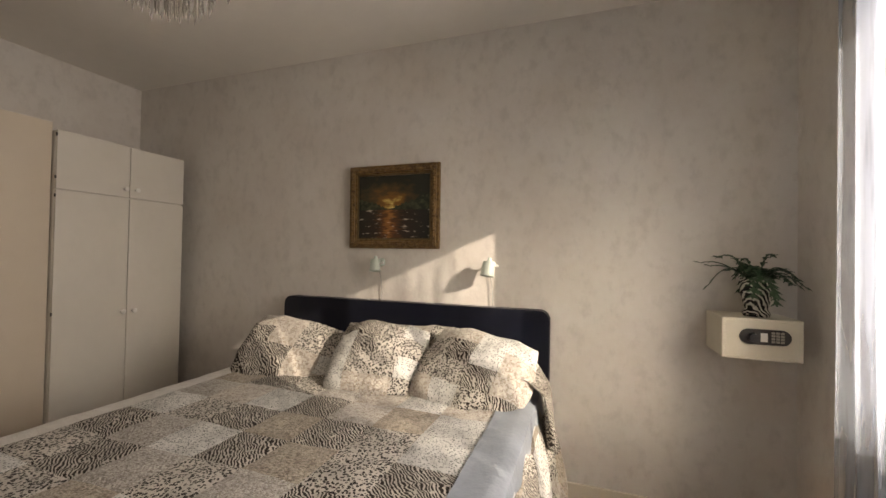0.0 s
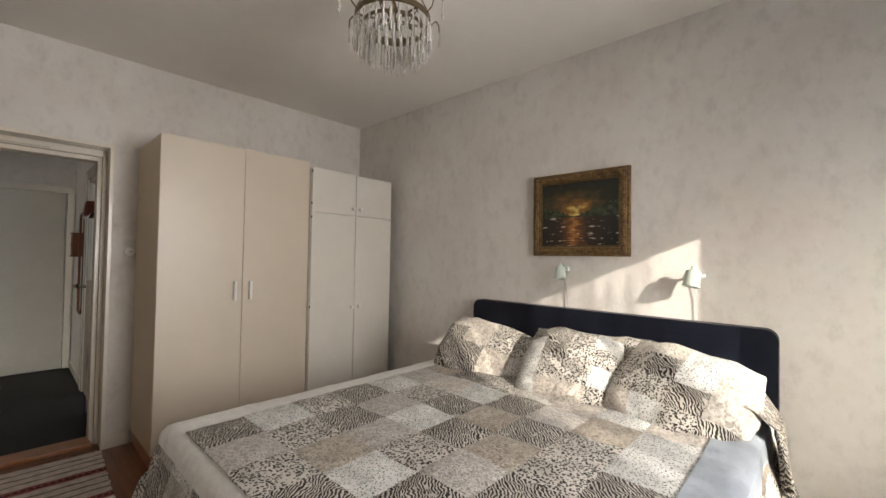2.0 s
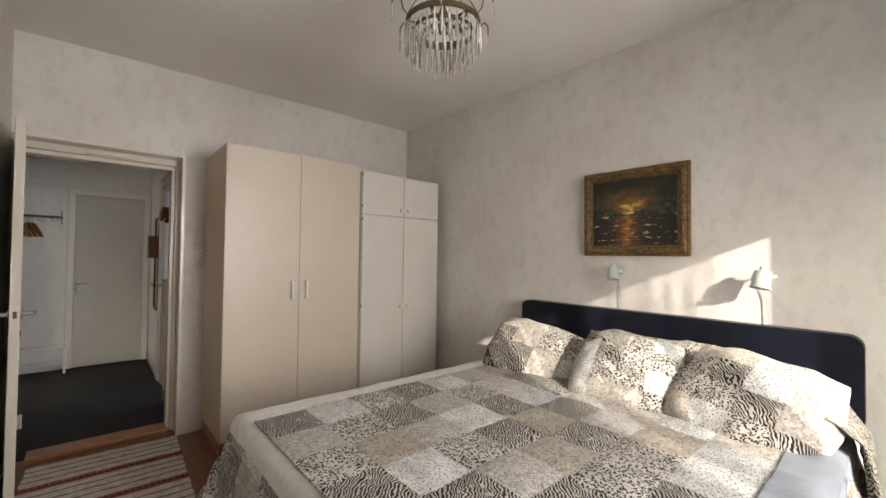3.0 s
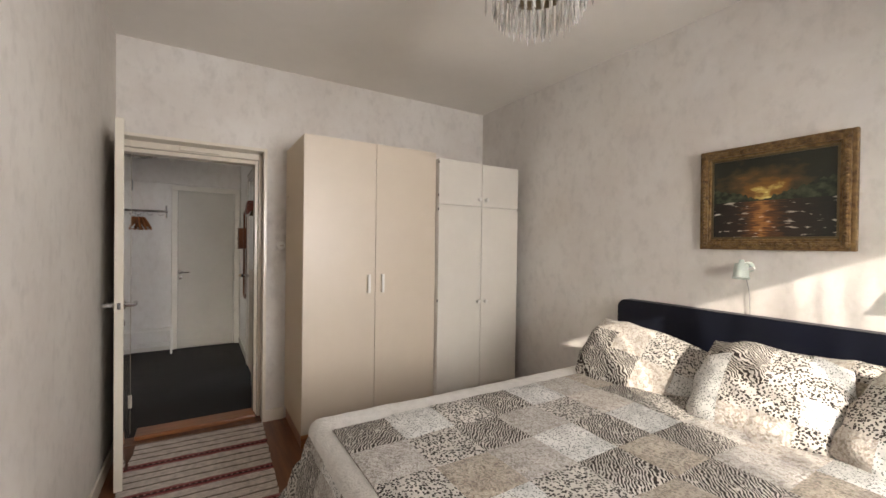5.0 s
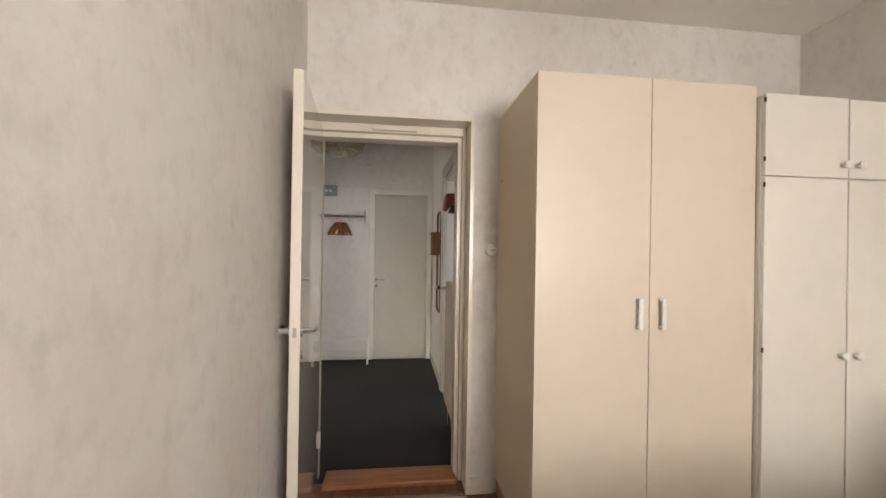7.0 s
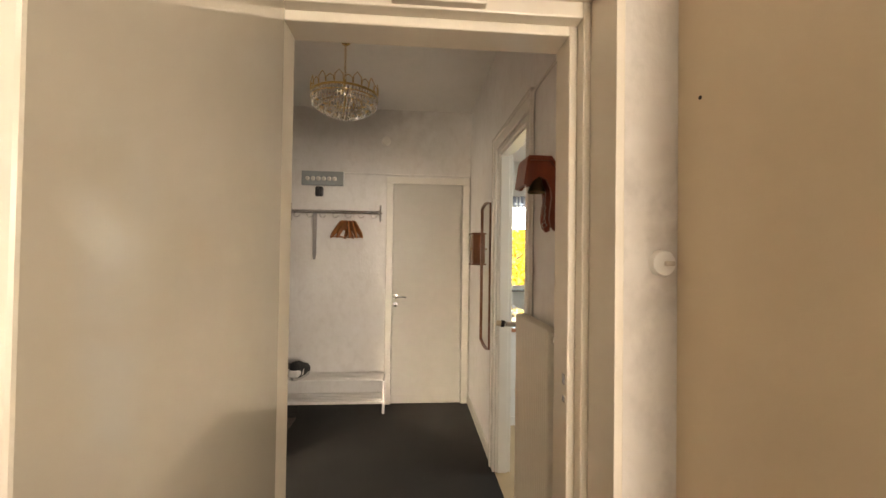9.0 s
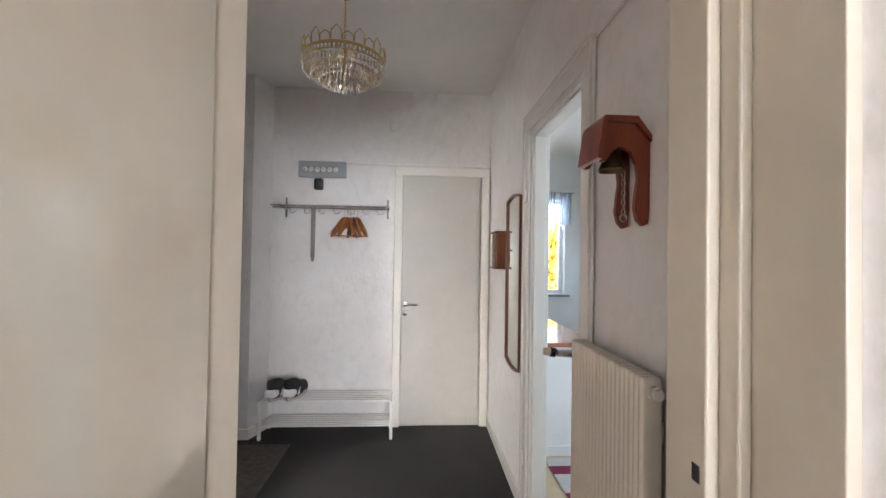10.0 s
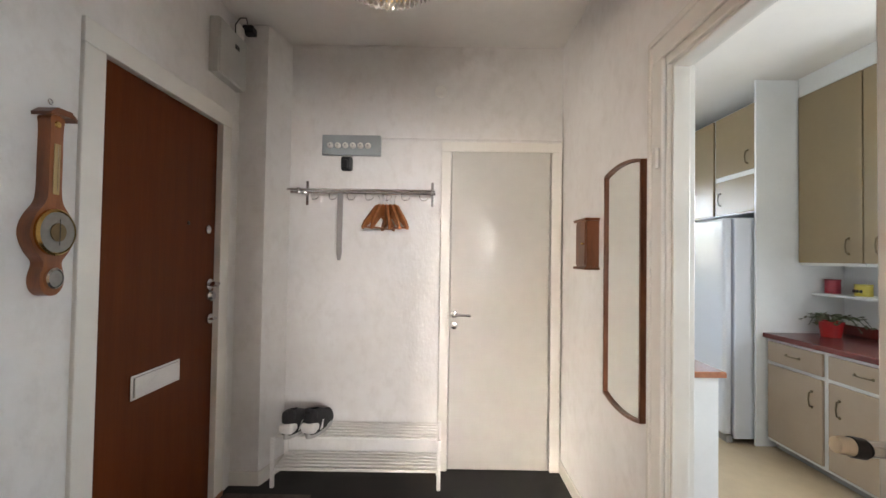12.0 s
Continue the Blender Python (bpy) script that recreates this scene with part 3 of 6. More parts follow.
def tree(name, at, height, crown, seed, label):
    rnd = random.Random(seed)
    t = thing(name, at, label, "tree")
    bm = bmesh.new()
    tube(bm, [(0, 0, 0), (0.1, 0, height * 0.3), (0.0, 0.15, height * 0.6), (0, 0, height * 0.9)], 0.22, 8, 0.05)
    tips = []
    for k in range(16):
        a, h = rnd.uniform(0, 6.28), height * rnd.uniform(0.3, 0.8)
        r = crown * rnd.uniform(0.5, 1.0)
        tip = (r * math.cos(a), r * math.sin(a), h + rnd.uniform(0.5, 1.6))
        tube(bm, [(0, 0, h), (tip[0] * 0.5, tip[1] * 0.5, h + 0.5), tip], 0.07, 6, 0.02)
        tips.append(tip)
    part("trunk", bm, BARK, t, "grey brown trunk and limbs")
    verts, faces = [], []
    for k in range(16000):
        tx, ty, tz = rnd.choice(tips)
        p = Vector((tx + rnd.gauss(0, crown * 0.26), ty + rnd.gauss(0, crown * 0.26), tz + rnd.gauss(0, crown * 0.26)))
        q = Euler((rnd.uniform(0, 6), rnd.uniform(0, 6), rnd.uniform(0, 6))).to_matrix()
        s = rnd.uniform(0.07, 0.15)
        i = len(verts)
        verts += [tuple(p + q @ Vector(v)) for v in ((-s, 0, 0), (0, -s * 0.5, 0), (s, 0, 0), (0, s * 0.5, 0.02))]
        faces.append((i, i + 1, i + 2, i + 3))
    me = bpy.data.meshes.new("crown")
    me.from_pydata(verts, [], faces)
    me.materials.append(YELLOWLEAF)
    c = new("crown", me)
    c.parent = t
    c["label"] = "yellow autumn leaves"
    return t


tree("tree", (-20, 3.6, -7), 10, 2.6, 5, "birch with yellow autumn leaves outside the kitchen")
tree("tree", (-24, 7.6, -7), 11, 2.8, 6, "birch with yellow autumn leaves outside the kitchen")
tree("tree", (-22, 0.4, -7), 9, 2.4, 7, "birch with yellow autumn leaves outside the kitchen")

# ---- printed cloth ----
def animal(name, ground, ink, kind, scale, reach=0.42):
    """Printed plush: stripes ('stripe') or rings ('spot') of ink on a mottled ground."""
    m = mat(name, ground, 0.85, scale=14, spread=0.12, bump=0.5, bscale=260)
    nt = m.node_tree
    N, L = nt.nodes, nt.links
    p = N["Principled BSDF"]
    base = p.inputs["Base Color"].links[0].from_socket
    tc = next(n for n in N if n.bl_idname == "ShaderNodeTexCoord")
    warp, addv = N.new("ShaderNodeTexNoise"), N.new("ShaderNodeMixRGB")
    warp.inputs["Scale"].default_value = scale * 0.35
    L.new(tc.outputs["Object"], warp.inputs["Vector"])
    addv.blend_type, addv.inputs[0].default_value = "LINEAR_LIGHT", 0.018 if kind == "stripe" else 0.008
    L.new(tc.outputs["Object"], addv.inputs[1])
    L.new(warp.outputs["Color"], addv.inputs[2])
    ramp = N.new("ShaderNodeValToRGB")
    e = ramp.color_ramp.elements
    if kind == "stripe":
        w = N.new("ShaderNodeTexWave")
        w.bands_direction = "DIAGONAL"
        w.inputs["Scale"].default_value, w.inputs["Distortion"].default_value = scale, 5.0
        w.inputs["Detail"].default_value, w.inputs["Detail Scale"].default_value = 3.0, 1.3
        L.new(addv.outputs[0], w.inputs["Vector"])
        L.new(w.outputs["Fac"], ramp.inputs[0])
        e[0].position, e[1].position = 0.36, 0.50
        e[0].color, e[1].color = (0, 0, 0, 1), (1, 1, 1, 1)
    else:
        w = N.new("ShaderNodeTexVoronoi")
        w.inputs["Scale"].default_value = scale
        L.new(addv.outputs[0], w.inputs["Vector"])
        L.new(w.outputs["Distance"], ramp.inputs[0])
        e[0].position, e[0].color = 0.08, (0.75, 0.75, 0.75, 1)
        e[1].position, e[1].color = 0.24, (1, 1, 1, 1)
        k = e.new(reach)
        k.color = (1, 1, 1, 1)
        k = e.new(reach + 0.06)
        k.color = (0, 0, 0, 1)
    n = N.new("ShaderNodeTexNoise")
    n.inputs["Scale"].default_value = scale * 0.9
    L.new(tc.outputs["Object"], n.inputs["Vector"])
    cut = N.new("ShaderNodeMath")
    cut.operation = "GREATER_THAN"
    cut.inputs[1].default_value = 0.35 if kind == "stripe" else 0.2
    L.new(n.outputs["Fac"], cut.inputs[0])
    mul = N.new("ShaderNodeMath")
    mul.operation = "MULTIPLY"
    L.new(ramp.outputs[0], mul.inputs[0])
    L.new(cut.outputs[0], mul.inputs[1])
    mix = N.new("ShaderNodeMixRGB")
    L.new(mul.outputs[0], mix.inputs[0])
    L.new(base, mix.inputs[1])
    mix.inputs[2].default_value = (*ink, 1)
    L.new(mix.outputs[0], p.inputs["Base Color"])
    p.inputs["Sheen Weight"].default_value = 0.03
    p.inputs["Specular IOR Level"].default_value = 0.15
    return m


def mottled(name, ground, dark, scale):
    """Crushed plush: a pale pile with small darker worn flecks and folds."""
    m = mat(name, ground, 0.9, color2=[(a + b) / 2 for a, b in zip(ground, dark)], scale=20, bump=0.9, bscale=110)
    nt = m.node_tree
    N, L = nt.nodes, nt.links
    p = N["Principled BSDF"]
    base = p.inputs["Base Color"].links[0].from_socket
    tc = next(n for n in N if n.bl_idname == "ShaderNodeTexCoord")
    n, r, mix = N.new("ShaderNodeTexNoise"), N.new("ShaderNodeValToRGB"), N.new("ShaderNodeMixRGB")
    n.inputs["Scale"].default_value, n.inputs["Detail"].default_value, n.inputs["Distortion"].default_value = scale, 5, 1.2
    L.new(tc.outputs["Object"], n.inputs["Vector"])
    r.color_ramp.elements[0].position, r.color_ramp.elements[1].position = 0.46, 0.60
    r.color_ramp.elements[0].color, r.color_ramp.elements[1].color = (0, 0, 0, 1), (0.85, 0.85, 0.85, 1)
    L.new(n.outputs["Fac"], r.inputs[0])
    L.new(r.outputs[0], mix.inputs[0])
    L.new(base, mix.inputs[1])
    mix.inputs[2].default_value = (*dark, 1)
    L.new(mix.outputs[0], p.inputs["Base Color"])
    p.inputs["Sheen Weight"].default_value = 0.15
    return m


CLOTHS = [
    animal("tiger_stripe_plush", (0.62, 0.58, 0.52), (0.028, 0.021, 0.017), "stripe", 44),
    animal("leopard_plush", (0.65, 0.61, 0.55), (0.018, 0.014, 0.012), "spot", 108, 0.415),
    animal("pale_spotted_plush", (0.76, 0.75, 0.72), (0.13, 0.15, 0.135), "spot", 126, 0.31),
    mottled("beige_plush", (0.47, 0.41, 0.33), (0.17, 0.135, 0.10), 75),
    mottled("grey_beige_plush", (0.54, 0.515, 0.47), (0.22, 0.185, 0.16), 90),
    mottled("cream_plush", (0.63, 0.59, 0.53), (0.30, 0.25, 0.205), 60),
]
T, P, S_, G, Y, C = 0, 1, 2, 3, 4, 5
PATCHES = ["TYPTSTT", "SPGSTPT", "PTYPYTS", "TYSTGPT", "SPTGTPS", "YCSTYGS", "GTPYCSC", "YSTCYTS", "TYGPSCT"]


def kind_of(i, j):
    row = PATCHES[j % len(PATCHES)]
    return {"T": 0, "P": 1, "S": 2, "G": 3, "Y": 4, "C": 5}[row[i % len(row)]]


# ---- bed ----
BX0, BX1, BY0, BY1, BZ = -3.25, -1.47, 0.665, 2.66, 0.675
bed = thing("bed", (0, 0, 0), "double bed with a dark navy velvet headboard", "bed")
part("base", B(BX0 + 0.03, BX1 - 0.03, BY0 + 0.05, BY1, 0.10, 0.36, bevel=0.02), VELVET, bed, "dark fabric bed base")
part("mattress", B(BX0 + 0.02, BX1 - 0.02, BY0 + 0.03, BY1, 0.36, BZ - 0.03, bevel=0.05, seg=3), FRINGE, bed, "white mattress")
part("headboard", slab(bmesh.new(), rounded(1.80, 0.96, 0.055, 8, -2.358, 0.558), 2.672, 2.742, "xz"), VELVET, bed, "dark navy velvet headboard with round corners", False)
for x in (-3.1, -1.6):
    for y in (0.78, 2.5):
        part("leg", rod(bmesh.new(), (x, y, 0), (x, y, 0.10), 0.03, 12), BLACKPL, bed)


def drape(x0, x1, y0, y1, step, top, low, drop=(1, 1, 1, 1), edge=0.07, lift=0.0, rough=0.006, seed=0.0, pick=None, flare=0.02, puff=0.0, folds=0.012):
    """Cloth laid on the bed: outside the mattress it turns down over a round edge. drop: how far it may hang."""
    bm = bmesh.new()
    nx, ny = max(2, round((x1 - x0) / step)), max(2, round((y1 - y0) / step))
    grid = []

    def fold(d, r):
        """Way out and down for a length d of cloth past the edge of radius r."""
        arc = r * math.pi / 2
        if d <= 0:
            return d, 0.0
        if d < arc:
            a = d / r
            return r * math.sin(a), r * (1 - math.cos(a))
        return r + (d - arc) * flare, r + (d - arc)
    for j in range(ny + 1):
        row = []
        for i in range(nx + 1):
            x, y = x0 + (x1 - x0) * i / nx, y0 + (y1 - y0) * j / ny
            ex0, ex1, ey0 = BX0 + edge, BX1 - edge, BY0 + edge
            dz = 0
            px, py = x, y
            hang = 0
            if x < ex0:
                o, d = fold(ex0 - x, edge)
                px, dz, hang = ex0 - o, max(dz, d), 1
            if x > ex1:
                o, d = fold(x - ex1, edge)
                px, dz, hang = ex1 + o, max(dz, d), 1
            if y < ey0:
                o, d = fold(ey0 - y, edge)
                py, dz, hang = ey0 - o, max(dz, d), 1
            n1 = noise.noise(Vector((x * 3.5 + seed, y * 3.5, seed)))
            n2 = noise.noise(Vector((x * 14 + seed, y * 14, seed)))
            z = top - dz + lift + (n1 * 1.3 + n2 * 0.45) * rough
            if puff:
                z += puff * (1 - abs(2 * i / nx - 1) ** 5) * (1 - abs(2 * j / ny - 1) ** 5) - puff
            if dz > edge:
                s = math.sin((x + y) * 24 + n1 * 3) * folds * min(1, (dz - edge) / 0.2)
                if y < ey0:
                    py += s - 0.002
                if x < ex0 or x > ex1:
                    px += s
            row.append(bm.verts.new((px, py, z)))
        grid.append(row)
    for j in range(ny):
        for i in range(nx):
            f = bm.faces.new((grid[j][i], grid[j][i + 1], grid[j + 1][i + 1], grid[j + 1][i]))
            if pick:
                x, y = x0 + (x1 - x0) * (i + 0.5) / nx, y0 + (y1 - y0) * (j + 0.5) / ny
                f.material_index = pick(x, y)
    geo = bmesh.ops.extrude_face_region(bm, geom=list(bm.faces))
    bmesh.ops.translate(bm, vec=(0, 0, -0.006), verts=[v for v in geo["geom"] if isinstance(v, bmesh.types.BMVert)])
    bmesh.ops.recalc_face_normals(bm, faces=bm.faces)
    return bm


spread = tagged(part("bedspread", drape(BX0 - 0.16, BX1 + 0.05, BY0 - 0.22, 2.60, 0.03, BZ, 0.4, rough=0.007, seed=1.0, folds=0.003), FRINGE, smooth=True),
                "thick white bedspread laid over the bed", "bedspread")
under = tagged(part("bed_valance", drape(BX0 - 0.36, BX1 + 0.42, BY0 - 0.42, 2.56, 0.035, BZ - 0.016, 0.2, rough=0.004, seed=4.0, edge=0.065,
                    pick=lambda x, y: kind_of(int((x + 9) / 0.2), int((y + 9) / 0.2)), flare=0.30, folds=0.016), CLOTHS, smooth=True),
               "animal print cloth hanging round the bed below the spread", "bed cover")
PX0, PY0, PS = -3.07, 0.71, 0.207
cover = thing("patchwork_cover", (0, 0, 0), "patchwork cover of leopard, tiger and beige plush squares on the bed", "bed cover")
for j in range(9):
    for i in range(7):
        bm = drape(PX0 + i * PS, PX0 + (i + 1) * PS, PY0 + j * PS, PY0 + (j + 1) * PS, PS / 10, BZ, 0.5, lift=0.010, rough=0.009, seed=1.0, edge=0.03, puff=0.005)
        part("square", bm, CLOTHS[kind_of(i, j)], cover, "", True)
satin = tagged(part("satin_sheet", drape(PX0 + 7 * PS + 0.002, BX1 + 0.30, PY0 - 0.05, 2.42, 0.03, BZ, 0.5, lift=0.012, rough=0.008, seed=1.0, edge=0.03), SATIN, smooth=True),
               "pale blue satin sheet at the edge of the bed", "bed sheet")


MOTIFS = [("TTG", "TTP", "GTP"), ("CPT", "TGP", "PTG"), ("CCPP", "TCPP", "TTCS", "TTCC"), ("TTPS", "STPP", "SPPS", "SCCP"), ("CCSS", "PTSC", "PPTC", "CSPT")]


def pillow(at, w, h, thick, tilt, turn, roll, seed, label):
    """A soft square cushion standing tilted, in printed squares, with a lip round its seam."""
    bm = bmesh.new()
    n, m = 24, len(MOTIFS[seed])
    rnd = random.Random(seed)
    off = rnd.uniform(0, 30)
    sides = []
    for s in (1, -1):
        g = []
        for j in range(n + 1):
            row = []
            for i in range(n + 1):
                u, v = 2 * i / n - 1, 2 * j / n - 1
                puff = max(0.0, (1 - abs(u) ** 2.6) * (1 - abs(v) ** 2.6)) ** 0.55
                pinch = (1 - 0.22 * u * u) ** 0.5 * 1.06
                pinch2 = (1 - 0.22 * v * v) ** 0.5 * 1.06
                wr = noise.noise(Vector((u * 2.2 + off, v * 2.2, s))) * 0.022 + noise.noise(Vector((u * 7 + off, v * 7, s))) * 0.007
                lump = 1 + 0.05 * noise.noise(Vector((u * 2.5, v * 2.5, off)))
                pinch, pinch2 = pinch * lump, pinch2 * lump
                sag = -0.10 * (1 - v) * 0.2 * (1 - u * u)
                row.append(bm.verts.new((u * w / 2 * pinch2, s * (puff * thick / 2 + (wr if 0 < i < n and 0 < j < n else 0)) + 0.05 * (v * v) * -0.4, v * h / 2 * pinch + sag * h)))
            g.append(row)
        sides.append(g)
        for j in range(n):
            for i in range(n):
                q = (g[j][i], g[j][i + 1], g[j + 1][i + 1], g[j + 1][i])
                f = bm.faces.new(q if s < 0 else q[::-1])
                f.material_index = "TPSGYC".index(MOTIFS[seed][m - 1 - j * m // n][i * m // n])
    bmesh.ops.remove_doubles(bm, verts=bm.verts, dist=0.0008)
    ob = part("pillow", bm, CLOTHS, None, "", True)
    ob.location = at
    ob.rotation_euler = (radians(tilt), radians(roll), radians(turn))
    return tagged(ob, label, "pillow", "pillows on the bed")


pillow((-2.02, 2.44, 0.775), 0.46, 0.38, 0.16, -50, -3, 3, 1, "beige plush pillow behind the others")
pillow((-2.835, 2.29, 0.748), 0.62, 0.42, 0.20, -46, 14, 12, 2, "tiger and leopard patchwork pillow leaning on the bed")
pillow((-2.275, 2.24, 0.78), 0.48, 0.42, 0.23, -44, 8, 4, 3, "pale leopard patchwork pillow in the middle of the bed")
pillow((-1.768, 2.24, 0.775), 0.535, 0.42, 0.21, -48, -10, 7, 4, "leopard and tiger patchwork pillow at the edge of the bed")

# corner of a printed throw hanging down beside the pillows
bm = bmesh.new()
rows = []
for j in range(13):
    v = j / 12
    rows.append([])
    for i in range(11):
        u = i / 10
        y = 2.16 + 0.36 * u * (1 - 0.35 * v) + 0.08 * v
        x = -1.55 + 0.10 * min(1, v * 3) + 0.018 * math.sin(u * 15 + v * 2) * v + 0.045 * v
        z = 0.80 - max(0, v - 0.12) * 0.46 * (0.75 + 0.35 * u)
        rows[-1].append(bm.verts.new((x, y, z)))
for j in range(12):
    for i in range(10):
        bm.faces.new((rows[j][i], rows[j][i + 1], rows[j + 1][i + 1], rows[j + 1][i])).material_index = 0 if j > 1 else 5
geo = bmesh.ops.extrude_face_region(bm, geom=list(bm.faces))
bmesh.ops.translate(bm, vec=(-0.006, 0, 0), verts=[v for v in geo["geom"] if isinstance(v, bmesh.types.BMVert)])
bmesh.ops.recalc_face_normals(bm, faces=bm.faces)
tagged(part("throw", bm, CLOTHS, None, "", True), "tiger striped plush throw hanging over the edge of the bed", "throw")

# ---- wardrobes ----
def wardrobe_big():
    w = thing("wardrobe", (0, 0, 0), "tall cream laminate wardrobe with two doors and bar handles", "wardrobe")
    x1, y0, y1 = -4.31, 0.855, 1.853
    part("body", B(XW + 0.002, x1, y0, y1, 0.10, 2.092, bevel=0.002), WARDSIDE, w, "tan wardrobe body")
    part("screw", lathe(bmesh.new(), [(0.0, -0.0025), (0.0045, -0.002), (0.0045, 0.002)], 10, (-4.825, y0, 1.73), "y"), DARKIRON, w, "small dark screw head", True)
    part("plinth", B(XW + 0.01, x1 - 0.035, y0 + 0.01, y1 - 0.01, 0.0, 0.10), THRESH, w, "wooden plinth")
    mid = (y0 + y1) / 2 + 0.005
    for a, b, hy in ((y0 + 0.001, mid - 0.0015, mid - 0.052), (mid + 0.0015, y1 - 0.001, mid + 0.052)):
        d = part("door", B(x1 + 0.001, x1 + 0.02, a, b, 0.115, 2.094, bevel=0.0015), WARDPAINT, w, "cream laminate door")
        bm = bmesh.new()
        box(bm, x1 + 0.038, x1 + 0.047, hy - 0.010, hy + 0.010, 1.03, 1.162, 0.004)
        box(bm, x1 + 0.020, x1 + 0.040, hy - 0.010, hy + 0.010, 1.032, 1.046, 0.003)
        box(bm, x1 + 0.020, x1 + 0.040, hy - 0.010, hy + 0.010, 1.146, 1.160, 0.003)
        part("handle", bm, WHITEPL, d, "cream bar handle")
    return w


def wardrobe_small():
    w = thing("wardrobe", (0, 0, 0), "white painted wardrobe with four doors and round knobs", "wardrobe")
    x1, y0, y1 = -4.27, 1.8565, 2.66
    part("body", B(XW + 0.002, x1, y0, y1, 0.12, 2.046, bevel=0.002), WARDWHITE, w)
    part("plinth", B(XW + 0.01, x1 - 0.012, y0 + 0.004, y1, 0.0, 0.12), WARDWHITE, w, "white plinth")
    mid = 2.268
    for z0, z1, kz in ((0.135, 1.690, 0.917), (1.696, 2.050, 1.752)):
        for a, b, hy in ((y0 + 0.001, mid - 0.0015, mid - 0.035), (mid + 0.0015, y1 - 0.002, mid + 0.035)):
            out = 0.003 if a > 2.2 else 0.0
            d = part("door", B(x1 + 0.001, x1 + 0.02 + out, a, b, z0, z1 - out * 2, bevel=0.003), WARDWHITE, w, "white painted door")
            part("knob", lathe(bmesh.new(), [(0.007, 0), (0.007, 0.014), (0.016, 0.022), (0.017, 0.029), (0.012, 0.034), (0.0, 0.035)], 18, (x1 + 0.02 + out, hy, kz), "x"), WHITEPL, d, "round white knob", True)
    for z in (2.02, 1.765, 1.655, 0.945, 0.17):
        part("hinge", rod(bmesh.new(), (x1 + 0.022, y0 - 0.004, z - 0.010), (x1 + 0.022, y0 - 0.004, z + 0.010), 0.0045, 10), DARKIRON, w, "dark hinge", True)
    return w


wardrobe_big()
wardrobe_small()

# ---- painting ----
def sunset():
    """A lake at dusk in oils: cloud tones above, a low sun, dark woods and a glittering water."""
    m = bpy.data.materials.new("oil_painting")
    m.use_nodes = True
    nt = m.node_tree
    N, L = nt.nodes, nt.links
    p = N["Principled BSDF"]
    tc = N.new("ShaderNodeTexCoord")
    sep = N.new("ShaderNodeSeparateXYZ")
    L.new(tc.outputs["Generated"], sep.inputs[0])

    def math_(op, a, b=None, c=None):
        n = N.new("ShaderNodeMath")
        n.operation = op
        for k, v in enumerate((a, b, c)):
            if v is None:
                continue
            if isinstance(v, (int, float)):
                n.inputs[k].default_value = v
            else:
                L.new(v, n.inputs[k])
        return n.outputs[0]

    def ramp(fac, *stops):
        r = N.new("ShaderNodeValToRGB")
        e = r.color_ramp.elements
        e[0].position, e[0].color = stops[0][0], (*stops[0][1], 1)
        e[1].position, e[1].color = stops[-1][0], (*stops[-1][1], 1)
        for pos, col in stops[1:-1]:
            e.new(pos).color = (*col, 1)
        L.new(fac, r.inputs[0])
        return r.outputs[0]

    def mixc(f, a, b, kind="MIX"):
        n = N.new("ShaderNodeMixRGB")
        n.blend_type = kind
        L.new(f, n.inputs[0])
        for k, v in ((1, a), (2, b)):
            if isinstance(v, tuple):
                n.inputs[k].default_value = (*v, 1)
            else:
                L.new(v, n.inputs[k])
        return n.outputs[0]

    def tex(scale, sx=1, sz=1, detail=4):
        mp, n = N.new("ShaderNodeMapping"), N.new("ShaderNodeTexNoise")
        mp.inputs["Scale"].default_value = (sx, 1, sz)
        L.new(tc.outputs["Generated"], mp.inputs[0])
        L.new(mp.outputs[0], n.inputs["Vector"])
        n.inputs["Scale"].default_value, n.inputs["Detail"].default_value = scale, detail
        return n.outputs["Fac"]
    u, v = sep.outputs[0], sep.outputs[2]
    dx, dz = math_("SUBTRACT", u, 0.44), math_("MULTIPLY", math_("SUBTRACT", v, 0.56), 1.15)
    dist = math_("SQRT", math_("ADD", math_("MULTIPLY", dx, dx), math_("MULTIPLY", dz, dz)))
    warped = math_("ADD", dist, math_("MULTIPLY", math_("SUBTRACT", tex(6, 1, 1.6), 0.5), 0.62))
    skyc = ramp(warped, (0.0, (0.85, 0.78, 0.36)), (0.035, (0.55, 0.42, 0.12)), (0.10, (0.22, 0.10, 0.02)), (0.24, (0.085, 0.05, 0.018)), (0.42, (0.018, 0.020, 0.012)))
    water = ramp(math_("ADD", math_("ABSOLUTE", dx), math_("MULTIPLY", math_("SUBTRACT", tex(9, 1, 5), 0.5), 0.45)), (0.0, (0.34, 0.15, 0.04)), (0.06, (0.13, 0.05, 0.016)), (0.18, (0.03, 0.018, 0.012)), (0.5, (0.012, 0.013, 0.010)))
    foam = ramp(tex(7, 1.2, 4), (0.60, (0, 0, 0)), (0.66, (0.5, 0.46, 0.38)))
    n = N.new("ShaderNodeMixRGB")
    n.blend_type = "ADD"
    n.inputs[0].default_value = 0.8
    L.new(water, n.inputs[1])
    L.new(foam, n.inputs[2])
    horizon = math_("ADD", v, math_("MULTIPLY", math_("SUBTRACT", tex(16, 1, 0.1), 0.5), 0.03))
    col = mixc(math_("GREATER_THAN", horizon, 0.46), n.outputs[0], skyc)
    shore = math_("ADD", 0.47, math_("MULTIPLY", math_("POWER", math_("ABSOLUTE", dx), 1.1), 0.42))
